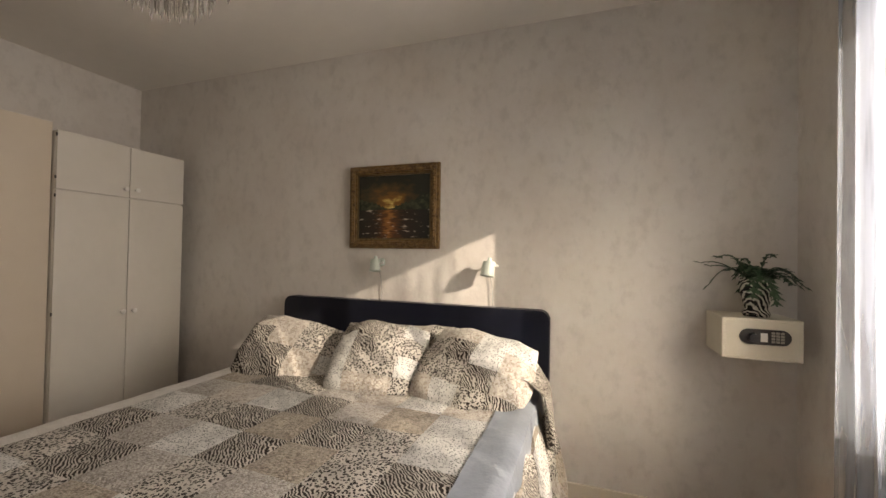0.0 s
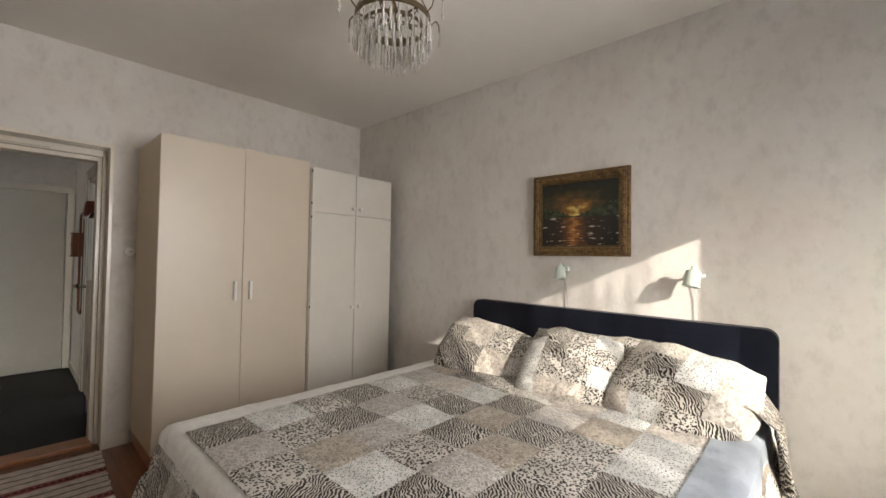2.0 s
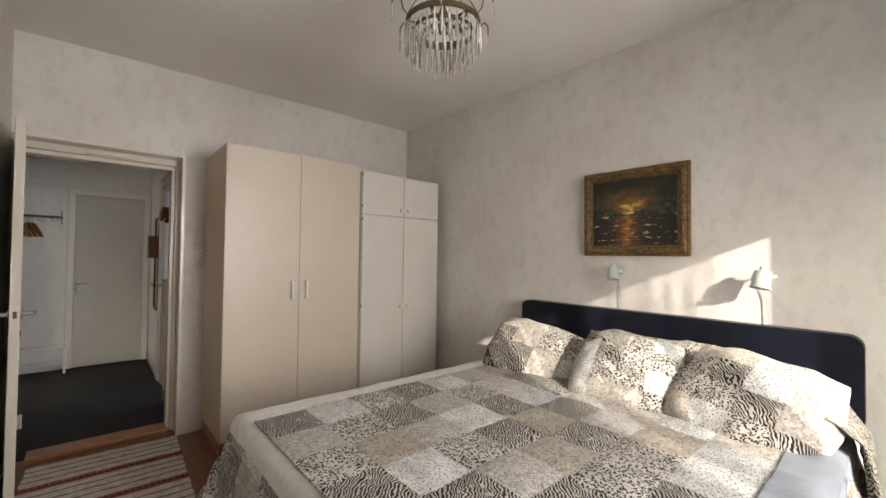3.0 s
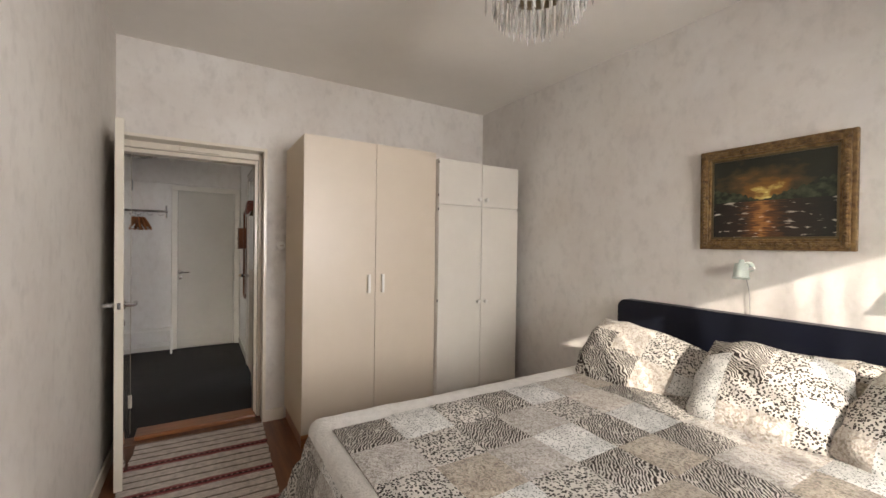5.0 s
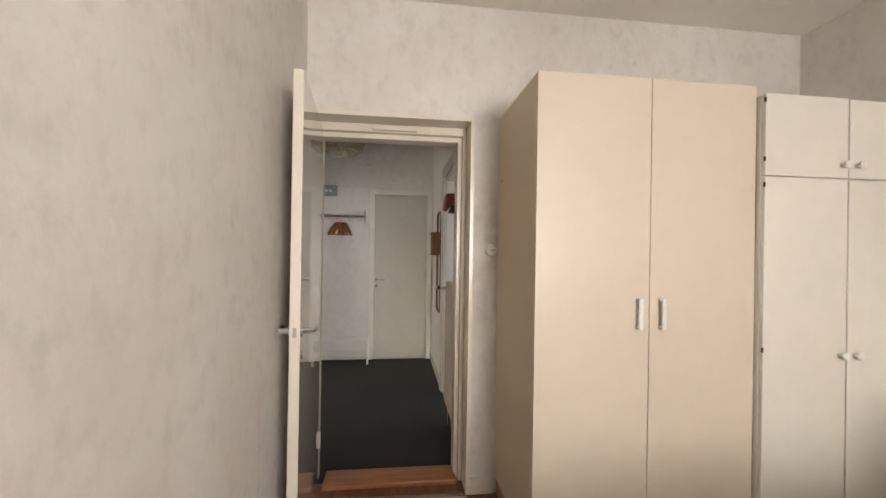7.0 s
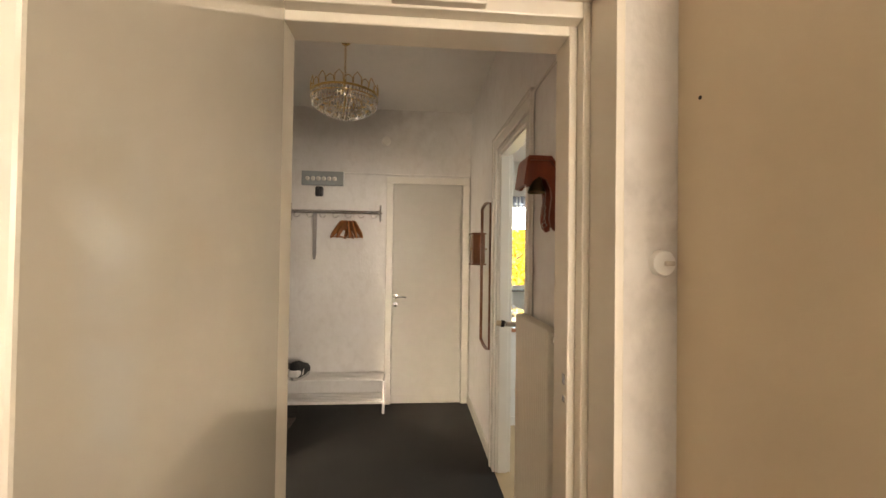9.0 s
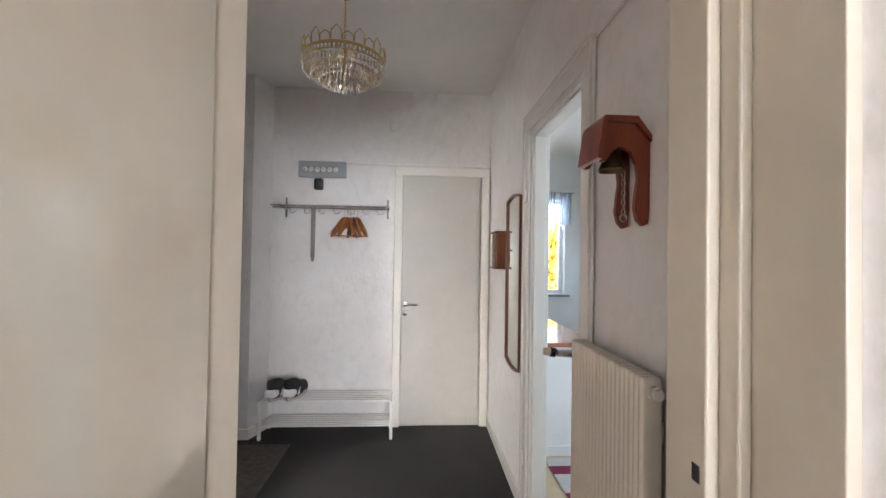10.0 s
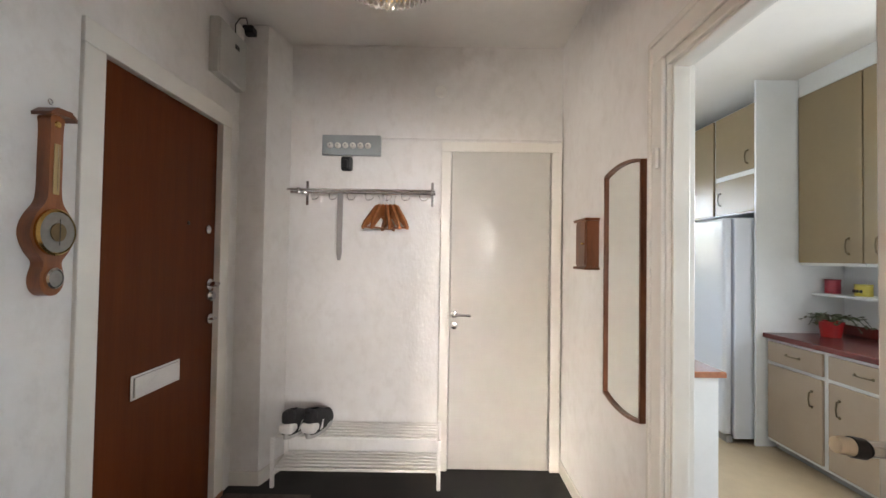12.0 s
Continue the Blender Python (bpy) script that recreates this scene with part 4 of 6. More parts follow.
    top = math_("ADD", shore, math_("MULTIPLY", math_("SUBTRACT", tex(22, 1, 0.3), 0.5), 0.16))
    wood_ = math_("MULTIPLY", math_("LESS_THAN", v, top), math_("GREATER_THAN", v, 0.455))
    woods = ramp(tex(14), (0.4, (0.012, 0.018, 0.010)), (0.7, (0.07, 0.085, 0.045)))
    col = mixc(wood_, col, woods)
    L.new(col, p.inputs["Base Color"])
    p.inputs["Roughness"].default_value = 0.35
    b = N.new("ShaderNodeBump")
    b.inputs["Strength"].default_value, b.inputs["Distance"].default_value = 0.3, 0.002
    L.new(tex(40), b.inputs["Height"])
    L.new(b.outputs[0], p.inputs["Normal"])
    return m


GILT = mat("worn_gilt", (0.26, 0.16, 0.06), 0.5, 0.3, color2=(0.07, 0.035, 0.015), scale=40, bump=0.8, bscale=90)
pic = thing("painting", (-2.458, YN - 0.002, 1.648), "landscape oil painting of a sunset over water in a gilt frame", "painting")
pic.rotation_euler = (radians(0.8), 0, 0)
PW, PH = 0.645, 0.545
bm = bmesh.new()
for w0, w1, d0, d1 in ((0.0, 0.022, 0.0, 0.028), (0.018, 0.046, 0.0, 0.044), (0.044, 0.058, 0.0, 0.030)):
    a, b = PW / 2 - w0, PW / 2 - w1
    c, d = PH / 2 - w0, PH / 2 - w1
    for s in (-1, 1):
        box(bm, s * a, s * b, -d1, -d0, -c, c, 0.005)
        box(bm, -b, b, -d1, -d0, s * c, s * d, 0.005)
part("frame", bm, GILT, pic, "carved gilt frame")
bm = bmesh.new()
for k in range(34):
    t = -PW / 2 + 0.02 + (PW - 0.04) * k / 33
    for s in (-1, 1):
        ball(bm, (t, -0.044, s * (PH / 2 - 0.031)), 0.008, 8, 0.7)
for k in range(28):
    t = -PH / 2 + 0.03 + (PH - 0.06) * k / 27
    for s in (-1, 1):
        ball(bm, (s * (PW / 2 - 0.031), -0.044, t), 0.008, 8, 1.1)
part("ornament", bm, GILT, pic, "small carved gilt leaves", True)
part("slip", frame_bm(bmesh.new(), "y", -PW / 2 + 0.056, PW / 2 - 0.056, -PH / 2 + 0.056, PH / 2 - 0.056, 0.012, -0.022, -0.012, True, 0.001), OLDBRASS, pic, "dull gold slip")
part("canvas", B(-PW / 2 + 0.06, PW / 2 - 0.06, -0.016, -0.006, -PH / 2 + 0.06, PH / 2 - 0.06), sunset(), pic, "dark lake sunset painted in oils")


# ---- wall lamps over the headboard ----
def wall_lamp(x, z, drop, turn, size):
    w = thing("wall_lamp", (x, YN, z), "small pale green enamel reading lamp on the wall above the headboard", "wall lamp", "reading lamps")
    part("bracket", lathe(bmesh.new(), [(0.0, -0.022), (0.020, -0.02), (0.028, -0.008), (0.028, 0)], 18, (0, 0, 0.02), "y"), PALEGREEN, w, "round wall plate", True)
    bm = bmesh.new()
    tube(bm, [(0, -0.02, 0.02), (0, -0.05, 0.022), (0, -0.075, 0.01)], 0.006, 8)
    part("arm", bm, CHROME, w, "short arm", True)
    shade = bmesh.new()
    lathe(shade, [(0.0, 0.075), (0.012, 0.075), (0.014, 0.05), (0.032, 0.045), (0.036, 0.02), (0.037, -0.045), (0.041, -0.052), (0.041, -0.06), (0.034, -0.058), (0.030, -0.03), (0.0, -0.03)], 26)
    sh = part("shade", shade, PALEGREEN, w, "pale green enamel shade", True)
    sh.scale = (size * 1.08, size * 1.08, size * 0.85)
    sh.location, sh.rotation_euler = (0, -0.085, 0.005), (radians(-12), radians(turn), 0)
    k = part("switch", rod(bmesh.new(), (0.034, -0.085, 0.012), (0.058, -0.085, 0.020), 0.008, 10), BLACKPL if turn > 5 else WHITEPL, w, "small switch", True)
    cable = bmesh.new()
    tube(cable, [(0.0, -0.018, 0.0), (-0.004, -0.012, -0.05), (0.006, -0.010, -0.10), (0.012, -0.012, -0.16), (0.014, -0.01, -0.2 - drop)], 0.0019, 6)
    part("cable", cable, GREYPL, w, "thin white cable", True)


wall_lamp(-2.546, 1.265, 0.05, -4, 0.85)
wall_lamp(-1.805, 1.262, 0.06, 5, 0.95)

# ---- safe and plant ----
safe = thing("safe", (-0.545, 2.742, 0.995), "small cream steel safe with a keypad fixed to the wall", "safe")
part("body", B(-0.15, 0.145, -0.245, 0.012, -0.09, 0.088, bevel=0.004), SAFEPAINT, safe)
part("door", B(-0.136, 0.131, -0.249, -0.244, -0.078, 0.076, bevel=0.002), SAFEPAINT, safe, "cream steel door")
pan = part("control_panel", slab(bmesh.new(), rounded(0.185, 0.066, 0.033, 8, 0.006, 0.012), -0.258, -0.249, "xz"), mat("brown_black_plastic", (0.02, 0.014, 0.012), 0.35), safe, "dark oval control panel")
part("knob", lathe(bmesh.new(), [(0.0, -0.026), (0.017, -0.024), (0.019, 0)], 20, (-0.040, -0.257, 0.010), "y"), BLACKPL, pan, "black turning knob", True)
part("display", B(-0.012, 0.014, -0.2605, -0.2575, -0.008, 0.030, bevel=0.001), WHITEPL, pan, "pale display")
for i in range(3):
    for j in range(4):
        part("key", B(0.027 + i * 0.0165, 0.040 + i * 0.0165, -0.2615, -0.2575, -0.010 + j * 0.0125, -0.0005 + j * 0.0125, bevel=0.001), mat("grey_key", (0.36, 0.33, 0.29), 0.4) if i + j == 0 else bpy.data.materials["grey_key"], pan)

ZEBRA = animal("zebra_glaze", (0.62, 0.60, 0.54), (0.01, 0.01, 0.01), "stripe", 24)
ZEBRA.node_tree.nodes["Principled BSDF"].inputs["Roughness"].default_value = 0.2
plant = thing("potted_plant", (-0.535, 2.60, 1.084), "green arching cactus plant in a black and white zebra striped vase", "potted plant")
part("vase", lathe(bmesh.new(), [(0.0, 0), (0.050, 0), (0.054, 0.012), (0.043, 0.035), (0.050, 0.06), (0.062, 0.11), (0.066, 0.15), (0.060, 0.172), (0.056, 0.168), (0.056, 0.14), (0.0, 0.14)], 32), ZEBRA, plant, "zebra striped vase", True)
part("soil", lathe(bmesh.new(), [(0.0, 0.145), (0.045, 0.145), (0.045, 0.15), (0, 0.152)], 20), SOIL, plant)
rnd = random.Random(12)
for k in range(34):
    a = rnd.uniform(0, 6.283)
    reach, rise = rnd.uniform(0.12, 0.25), rnd.uniform(0.045, 0.12)
    if math.sin(a) > 0.2:
        reach *= 0.5
    if math.cos(a) > 0.4:
        reach *= 0.80
    dip = rnd.uniform(-0.10, 0.03)
    bm = bmesh.new()
    pts = []
    for i in range(9):
        t = i / 8
        r = reach * (t ** 0.9)
        z = 0.15 + rise * math.sin(min(1, t * 1.15) * math.pi * 0.72) + dip * t * t * 1.4
        pts.append(Vector((r * math.cos(a), r * math.sin(a), z)))
    tube(bm, pts, 0.0028, 5, 0.0015)
    for i in range(1, 9):
        d = (pts[i] - pts[i - 1]).normalized()
        side = d.cross(Vector((0, 0, 1))).normalized()
        wv = 0.015 * (1 - 0.35 * i / 8)
        up = side.cross(d) * 0.003
        m_ = (pts[i] + pts[i - 1]) / 2
        q = [pts[i - 1], m_ + side * wv + up, pts[i], m_ - side * wv + up]
        bm.faces.new([bm.verts.new(v) for v in q])
        bm.faces.new([bm.verts.new(v - up * 1.5) for v in q][::-1])
        for s in (-1, 1):
            e = m_ + side * wv * s
            f = e + side * s * 0.016 + d * 0.012 - Vector((0, 0, 0.006))
            g = e + d * 0.010
            bm.faces.new([bm.verts.new(v) for v in (m_, e + up, f, g - up)])
    part("stem", bm, LEAF, plant)

# ---- sheer curtain ----
def sheer():
    m = bpy.data.materials.new("sheer_curtain")
    m.use_nodes = True
    nt = m.node_tree
    N, L = nt.nodes, nt.links
    for n in list(N):
        if n.bl_idname != "ShaderNodeOutputMaterial":
            N.remove(n)
    out = next(iter(N))
    tr, tl, df = N.new("ShaderNodeBsdfTransparent"), N.new("ShaderNodeBsdfTranslucent"), N.new("ShaderNodeBsdfDiffuse")
    for n in (tl, df):
        n.inputs[0].default_value = (0.27, 0.30, 0.36, 1)
    cloth, mix = N.new("ShaderNodeMixShader"), N.new("ShaderNodeMixShader")
    cloth.inputs[0].default_value = 0.4
    L.new(tl.outputs[0], cloth.inputs[1])
    L.new(df.outputs[0], cloth.inputs[2])
    tc, mp, ns = N.new("ShaderNodeTexCoord"), N.new("ShaderNodeMapping"), N.new("ShaderNodeTexNoise")
    mp.inputs["Scale"].default_value = (1, 26, 1.3)
    ns.inputs["Scale"].default_value, ns.inputs["Detail"].default_value = 1.3, 3
    L.new(tc.outputs["Object"], mp.inputs[0])
    L.new(mp.outputs[0], ns.inputs["Vector"])
    r = N.new("ShaderNodeValToRGB")
    r.color_ramp.elements[0].position, r.color_ramp.elements[1].position = 0.42, 0.58
    r.color_ramp.elements[0].color, r.color_ramp.elements[1].color = (0.34, 0.34, 0.34, 1), (0.72, 0.72, 0.72, 1)
    L.new(ns.outputs["Fac"], r.inputs[0])
    L.new(r.outputs[0], mix.inputs[0])
    L.new(cloth.outputs[0], mix.inputs[2])
    L.new(tr.outputs[0], mix.inputs[1])
    L.new(mix.outputs[0], out.inputs[0])
    return m


bm = bmesh.new()
ny, nz = 240, 10
rows = []
for j in range(nz + 1):
    z = 0.04 + 2.58 * j / nz
    rows.append([])
    for i in range(ny + 1):
        y = -0.10 + 2.15 * i / ny
        a = 0.018 + 0.010 * noise.noise(Vector((y * 2, 0, z * 0.2)))
        x = -0.50 + a * math.sin(y * 62 + 2.2 * noise.noise(Vector((y * 3, 4, z * 0.5))))
        rows[-1].append(bm.verts.new((x, y + 0.02 * (1 - j / nz) * (i / ny), z)))
for j in range(nz):
    for i in range(ny):
        bm.faces.new((rows[j][i], rows[j][i + 1], rows[j + 1][i + 1], rows[j + 1][i]))
curtain = thing("curtain", (0, 0, 0), "sheer white full length curtain before the bedroom window", "curtain")
part("cloth", bm, sheer(), curtain, "sheer white cloth", True)
part("rail", B(-0.525, -0.475, -0.12, 2.09, 2.62, 2.66, bevel=0.005), WHITE, curtain, "white curtain rail")
for y in (0.1, 1.1, 2.0):
    part("rail_bracket", B(-0.51, XE, y - 0.015, y + 0.015, 2.655, 2.675, bevel=0.002), WHITE, curtain)

# ---- plant on the bedroom window sill, behind the curtain ----
palm = thing("potted_plant", (-0.285, 1.08, WIN[2]), "feathery green palm in a grey pot on the window sill", "potted plant")
part("pot", lathe(bmesh.new(), [(0, 0), (0.04, 0), (0.055, 0.09), (0.05, 0.09), (0.04, 0.08), (0, 0.08)], 22), GREYPL, palm, "grey pot", True)
rnd = random.Random(31)
for k in range(19):
    lean, rise = rnd.uniform(-0.34, 0.55), rnd.uniform(0.20, 0.66)
    bm = bmesh.new()
    pts = [Vector((rnd.uniform(-0.004, 0.004) - 0.03 * t, lean * t ** 1.3, 0.08 + rise * t - 0.16 * abs(lean) * t * t)) for t in [i / 9 for i in range(10)]]
    tube(bm, pts, 0.0022, 5, 0.001)
    for i in range(3, 10):
        d = (pts[i] - pts[i - 1]).normalized()
        n_ = Vector((0, d.z, -d.y))
        for s_ in (-1, 1):
            tip = pts[i] + d * 0.055 + n_ * s_ * 0.055 * (1.2 - i / 12)
            w_ = (tip - pts[i]).cross(Vector((1, 0, 0))).normalized() * 0.0105
            mid_ = pts[i].lerp(tip, 0.45)
            bm.faces.new([bm.verts.new(v) for v in (pts[i], mid_ + w_, tip, mid_ - w_)])
    part("frond", bm, LEAF, palm, "feathery frond")

# ---- light switch ----
sw = thing("light_switch", (XW, 0.816, 1.355), "old round white light switch on the wall beside the door", "light switch")
part("plate", lathe(bmesh.new(), [(0.033, 0), (0.033, 0.005), (0.028, 0.014), (0.012, 0.018), (0, 0.018)], 28, (0.0, 0, 0), "x"), WHITEPL, sw, "round white plate", True)
part("toggle", B(0.020, 0.030, -0.006, 0.018, -0.006, 0.006, bevel=0.003), mat("switch_toggle", (0.55, 0.48, 0.40), 0.4), sw, "small lever")


# ---- chandeliers ----
def crystal(bm, x, y, z, length, r=0.008):
    """A long faceted drop hanging from (x, y, z)."""
    a = math.atan2(y, x)
    ring = [(0.0, 0.0), (r * 0.6, -length * 0.12), (r, -length * 0.72), (0.0, -length)]
    last = None
    for rr, h in ring:
        if rr == 0:
            cur = [bm.verts.new((x, y, z + h))]
        else:
            cur = [bm.verts.new((x + rr * math.cos(a + math.pi / 2 * k), y + rr * math.sin(a + math.pi / 2 * k) * 1.0, z + h)) for k in range(4)]
        if last:
            if len(last) == 1:
                for k in range(4):
                    bm.faces.new((last[0], cur[(k + 1) % 4], cur[k]))
            elif len(cur) == 1:
                for k in range(4):
                    bm.faces.new((last[k], last[(k + 1) % 4], cur[0]))
            else:
                for k in range(4):
                    bm.faces.new((last[k], last[(k + 1) % 4], cur[(k + 1) % 4], cur[k]))
        last = cur
    return bm


def band(bm, r, z0, z1, t, n):
    rings = []
    for rr, h in ((r - t, z0), (r, z0), (r, z1), (r - t, z1)):
        rings.append([bm.verts.new((rr * math.cos(2 * math.pi * k / n), rr * math.sin(2 * math.pi * k / n), h)) for k in range(n)])
    for i in range(4):
        a, b = rings[i], rings[(i + 1) % 4]
        for k in range(n):
            bm.faces.new((a[k], a[(k + 1) % n], b[(k + 1) % n], b[k]))
    return bm


ch = thing("chandelier", (-2.675, 1.345, 0), "bronze ring chandelier hung with long glass prisms under the bedroom ceiling", "chandelier")
for r, z0, z1, t, n in ((0.165, 2.362, 2.385, 0.007, 48), (0.135, 2.332, 2.346, 0.005, 40), (0.095, 2.315, 2.329, 0.005, 32)):
    part("ring", band(bmesh.new(), r, z0, z1, t, n), OLDBRASS, ch, "flat bronze ring", True)
for k in range(6):
    bm = bmesh.new()
    a = k * math.pi / 3
    rod(bm, (0.0, 0.0, 2.37), (0.165 * math.cos(a), 0.165 * math.sin(a), 2.374), 0.005, 6)
    rod(bm, (0.165 * math.cos(a), 0.165 * math.sin(a), 2.37), (0.095 * math.cos(a), 0.095 * math.sin(a), 2.32), 0.003, 6)
    part("spoke", bm, OLDBRASS, ch, "thin bronze spoke")
bm = bmesh.new()
lathe(bm, [(0, 2.33), (0.02, 2.34), (0.012, 2.40), (0.02, 2.43), (0.008, 2.46), (0, 2.46)], 16)
part("hub", bm, OLDBRASS, ch, "turned bronze hub", True)
for k in range(6):
    a = k * math.pi / 3 + 0.3
    bm = bmesh.new()
    c, s = math.cos(a), math.sin(a)
    tube(bm, [(r * c, r * s, z) for r, z in ((0.165, 2.37), (0.19, 2.39), (0.20, 2.43), (0.22, 2.45), (0.238, 2.435), (0.24, 2.40))], 0.0035, 6)
    part("arm", bm, OLDBRASS, ch, "curved bronze arm", True)
    bm = bmesh.new()
    crystal(bm, 0.24 * c, 0.24 * s, 2.40, 0.085, 0.006)
    part("drop", bm, CRYSTAL, ch, "glass drop")
    bm = bmesh.new()
    tube(bm, [(0.165 * c, 0.165 * s, 2.385), (0.10 * c, 0.10 * s, 2.50), (0.045 * c, 0.045 * s, 2.60)], 0.0022, 5)
    part("chain", bm, OLDBRASS, ch, "thin chain")
bm = bmesh.new()
band(bm, 0.06, 2.60, 2.612, 0.004, 28)
rod(bm, (0, 0, 2.44), (0, 0, 2.69), 0.005, 8)
lathe(bm, [(0.0, 2.655), (0.03, 2.665), (0.048, 2.71), (0, 2.71)], 20)
part("canopy", bm, OLDBRASS, ch, "bronze rod and ceiling cup", True)
for count, r, z, ln in ((34, 0.165, 2.362, 0.135), (28, 0.135, 2.332, 0.14), (20, 0.095, 2.315, 0.135), (14, 0.06, 2.60, 0.07)):
    for k in range(count):
        a = 2 * math.pi * k / count
        part("prism", crystal(bmesh.new(), r * math.cos(a), r * math.sin(a), z, ln * (0.92 + 0.16 * ((k * 7) % 5) / 5), 0.0075), CRYSTAL, ch)

hc = thing("chandelier", (-6.38, -0.197, 0), "gilt basket chandelier with tiers of small crystals under the hall ceiling", "chandelier")
hc.scale = (0.92, 0.92, 1)
bm = bmesh.new()
lathe(bm, [(0.0, 2.605), (0.022, 2.61), (0.045, 2.635), (0.050, 2.665), (0.040, 2.71), (0, 2.71)], 28)
part("canopy", bm, BRASS, hc, "polished brass ceiling cup", True)
bm = bmesh.new()
for k in range(15):
    z = 2.605 - k * 0.014
    band_r = 0.0065
    a = 0 if k % 2 else math.pi / 2
    pts = [(band_r * math.cos(t) * math.cos(a), band_r * math.cos(t) * math.sin(a), z + 0.010 * math.sin(t)) for t in [i * math.pi / 4 for i in range(9)]]
    tube(bm, pts, 0.0015, 5)
part("chain", bm, BRASS, hc, "brass chain", True)
bm = bmesh.new()
band(bm, 0.21, 2.295, 2.307, 0.005, 56)
band(bm, 0.21, 2.27, 2.276, 0.005, 56)
band(bm, 0.16, 2.235, 2.241, 0.004, 44)
band(bm, 0.11, 2.208, 2.214, 0.004, 36)
for k in range(8):
    a = k * math.pi / 4
    tube(bm, [(r * math.cos(a), r * math.sin(a), z) for r, z in ((0.21, 2.3), (0.12, 2.31), (0.02, 2.33), (0.0, 2.39))], 0.003, 6)
rod(bm, (0, 0, 2.19), (0, 0, 2.4), 0.008, 10)
part("frame", bm, BRASS, hc, "brass hoops")
for k in range(24):
    a = 2 * math.pi * k / 24
    bm = bmesh.new()
    c, s, dc = math.cos(a), math.sin(a), 0.026
    h = 0.042 if k % 2 else 0.065
    tube(bm, [((0.207 + q) * c - w * s, (0.207 + q) * s + w * c, z) for w, z, q in ((-dc, 2.31, 0), (-dc * 0.9, 2.31 + h * 0.6, 0.004), (0, 2.31 + h, 0.0), (dc * 0.9, 2.31 + h * 0.6, 0.004), (dc, 2.31, 0))], 0.0028, 6)
    part("loop", bm, BRASS, hc, "arched brass loop")
for tier, (count, r, z, ln) in enumerate(((64, 0.207, 2.297, 0.030), (60, 0.200, 2.268, 0.036), (50, 0.165, 2.247, 0.040), (40, 0.125, 2.228, 0.042), (26, 0.08, 2.216, 0.042), (12, 0.04, 2.208, 0.045))):
    for k in range(count):
        a = 2 * math.pi * (k + 0.5 * (tier % 2)) / count
        part("crystal", crystal(bmesh.new(), r * math.cos(a), r * math.sin(a), z, ln, 0.0068), CRYSTAL, hc)

# ---- hall things ----
# rag rug with woven stripes and a fringe
def rug():
    r = thing("rug", (-4.905, 0, 0), "striped rag rug in red, cream and grey on the bedroom floor", "rug", turn=-2.0)
    rnd = random.Random(4)
    tones = {"c": (0.74, 0.65, 0.585), "r": (0.27, 0.055, 0.055), "k": (0.055, 0.035, 0.03), "g": (0.27, 0.22, 0.18), "p": (0.42, 0.20, 0.18)}
    mats = {k: mat("rug_yarn_" + k, v, 0.95, spread=0.12, scale=30, bump=0.7, bscale=160) for k, v in tones.items()}
    order = "cccgcccgcccgcccprkrp"
    x = 0.004
    y0, y1 = -0.08, 0.695
    for k in range(126):
        c = order[k % len(order)]
        w = 0.0195 if c == "c" else 0.0145
        bm = bmesh.new()
        n = 14
        a, b = [], []
        for i in range(n + 1):
            y = y0 + (y1 - y0) * i / n + (0.004 * rnd.uniform(-1, 1) if i in (0, n) else 0)
            h = 0.008 + 0.0015 * math.sin(i * 2.1 + k) + rnd.uniform(-0.0006, 0.0006)
            a.append([bm.verts.new((x, y, 0.0015)), bm.verts.new((x + w * 0.25, y, h)), bm.verts.new((x + w * 0.75, y, h)), bm.verts.new((x + w, y, 0.0015))])
        for i in range(n):
            for j in range(3):
                bm.faces.new((a[i][j], a[i][j + 1], a[i + 1][j + 1], a[i + 1][j])[::-1])
        part("stripe", bm, mats[c], r, "", True)
        if c == "k":
            knots = bmesh.new()
            for i in range(26):
                y = y0 + (y1 - y0) * (i + 0.5) / 26
                box(knots, x + 0.003, x + w - 0.003, y - 0.006, y + 0.006, 0.006, 0.0115, 0.0015, 1)
            part("knots", knots, mats["p"], r, "row of pink woven dots")
        x += w
    bm = bmesh.new()
    for k in range(60):
        y = y0 + (y1 - y0) * (k + 0.5) / 60
        tube(bm, [(0.004, y, 0.004), (-0.012, y + rnd.uniform(-0.003, 0.003), 0.003), (-0.026, y + rnd.uniform(-0.006, 0.006), 0.0025)], 0.0022, 5)
    tagged(part("fringe", bm, mats["c"], r, "knotted cream fringe"), kind="stuff")
    return r


rug()

tagged(part("door_mat", B(-7.40, -6.62, -1.20, -0.72, 0.0, 0.010, bevel=0.003), mat("brown_mat", (0.12, 0.10, 0.085), 0.95, spread=0.15, scale=30, bump=0.6, bscale=300)),
       "grey brown mat on the hall floor before the entrance door", "door mat")

# shoe rack
rack = thing("shoe_rack", (0, 0, 0), "white slatted metal shoe rack against the hall's end wall", "shoe rack")
RX0, RX1, RY0, RY1 = HW + 0.02, -7.475, -0.965, -0.02
for z, name in ((0.29, "upper_shelf"), (0.105, "lower_shelf")):
    for y in (RY0, RY1):
        part(name + "_rail", B(RX0, RX1, y - 0.009, y + 0.009, z - 0.022, z - 0.007, bevel=0.003), WHITE, rack, "white shelf end")
    for k in range(6):
        x = RX0 + 0.012 + (RX1 - RX0 - 0.024) * k / 5
        part("slat", B(x - 0.0078, x + 0.0078, RY0, RY1, z - 0.010, z + 0.004, bevel=0.003), WHITE, rack, "thin white slat")
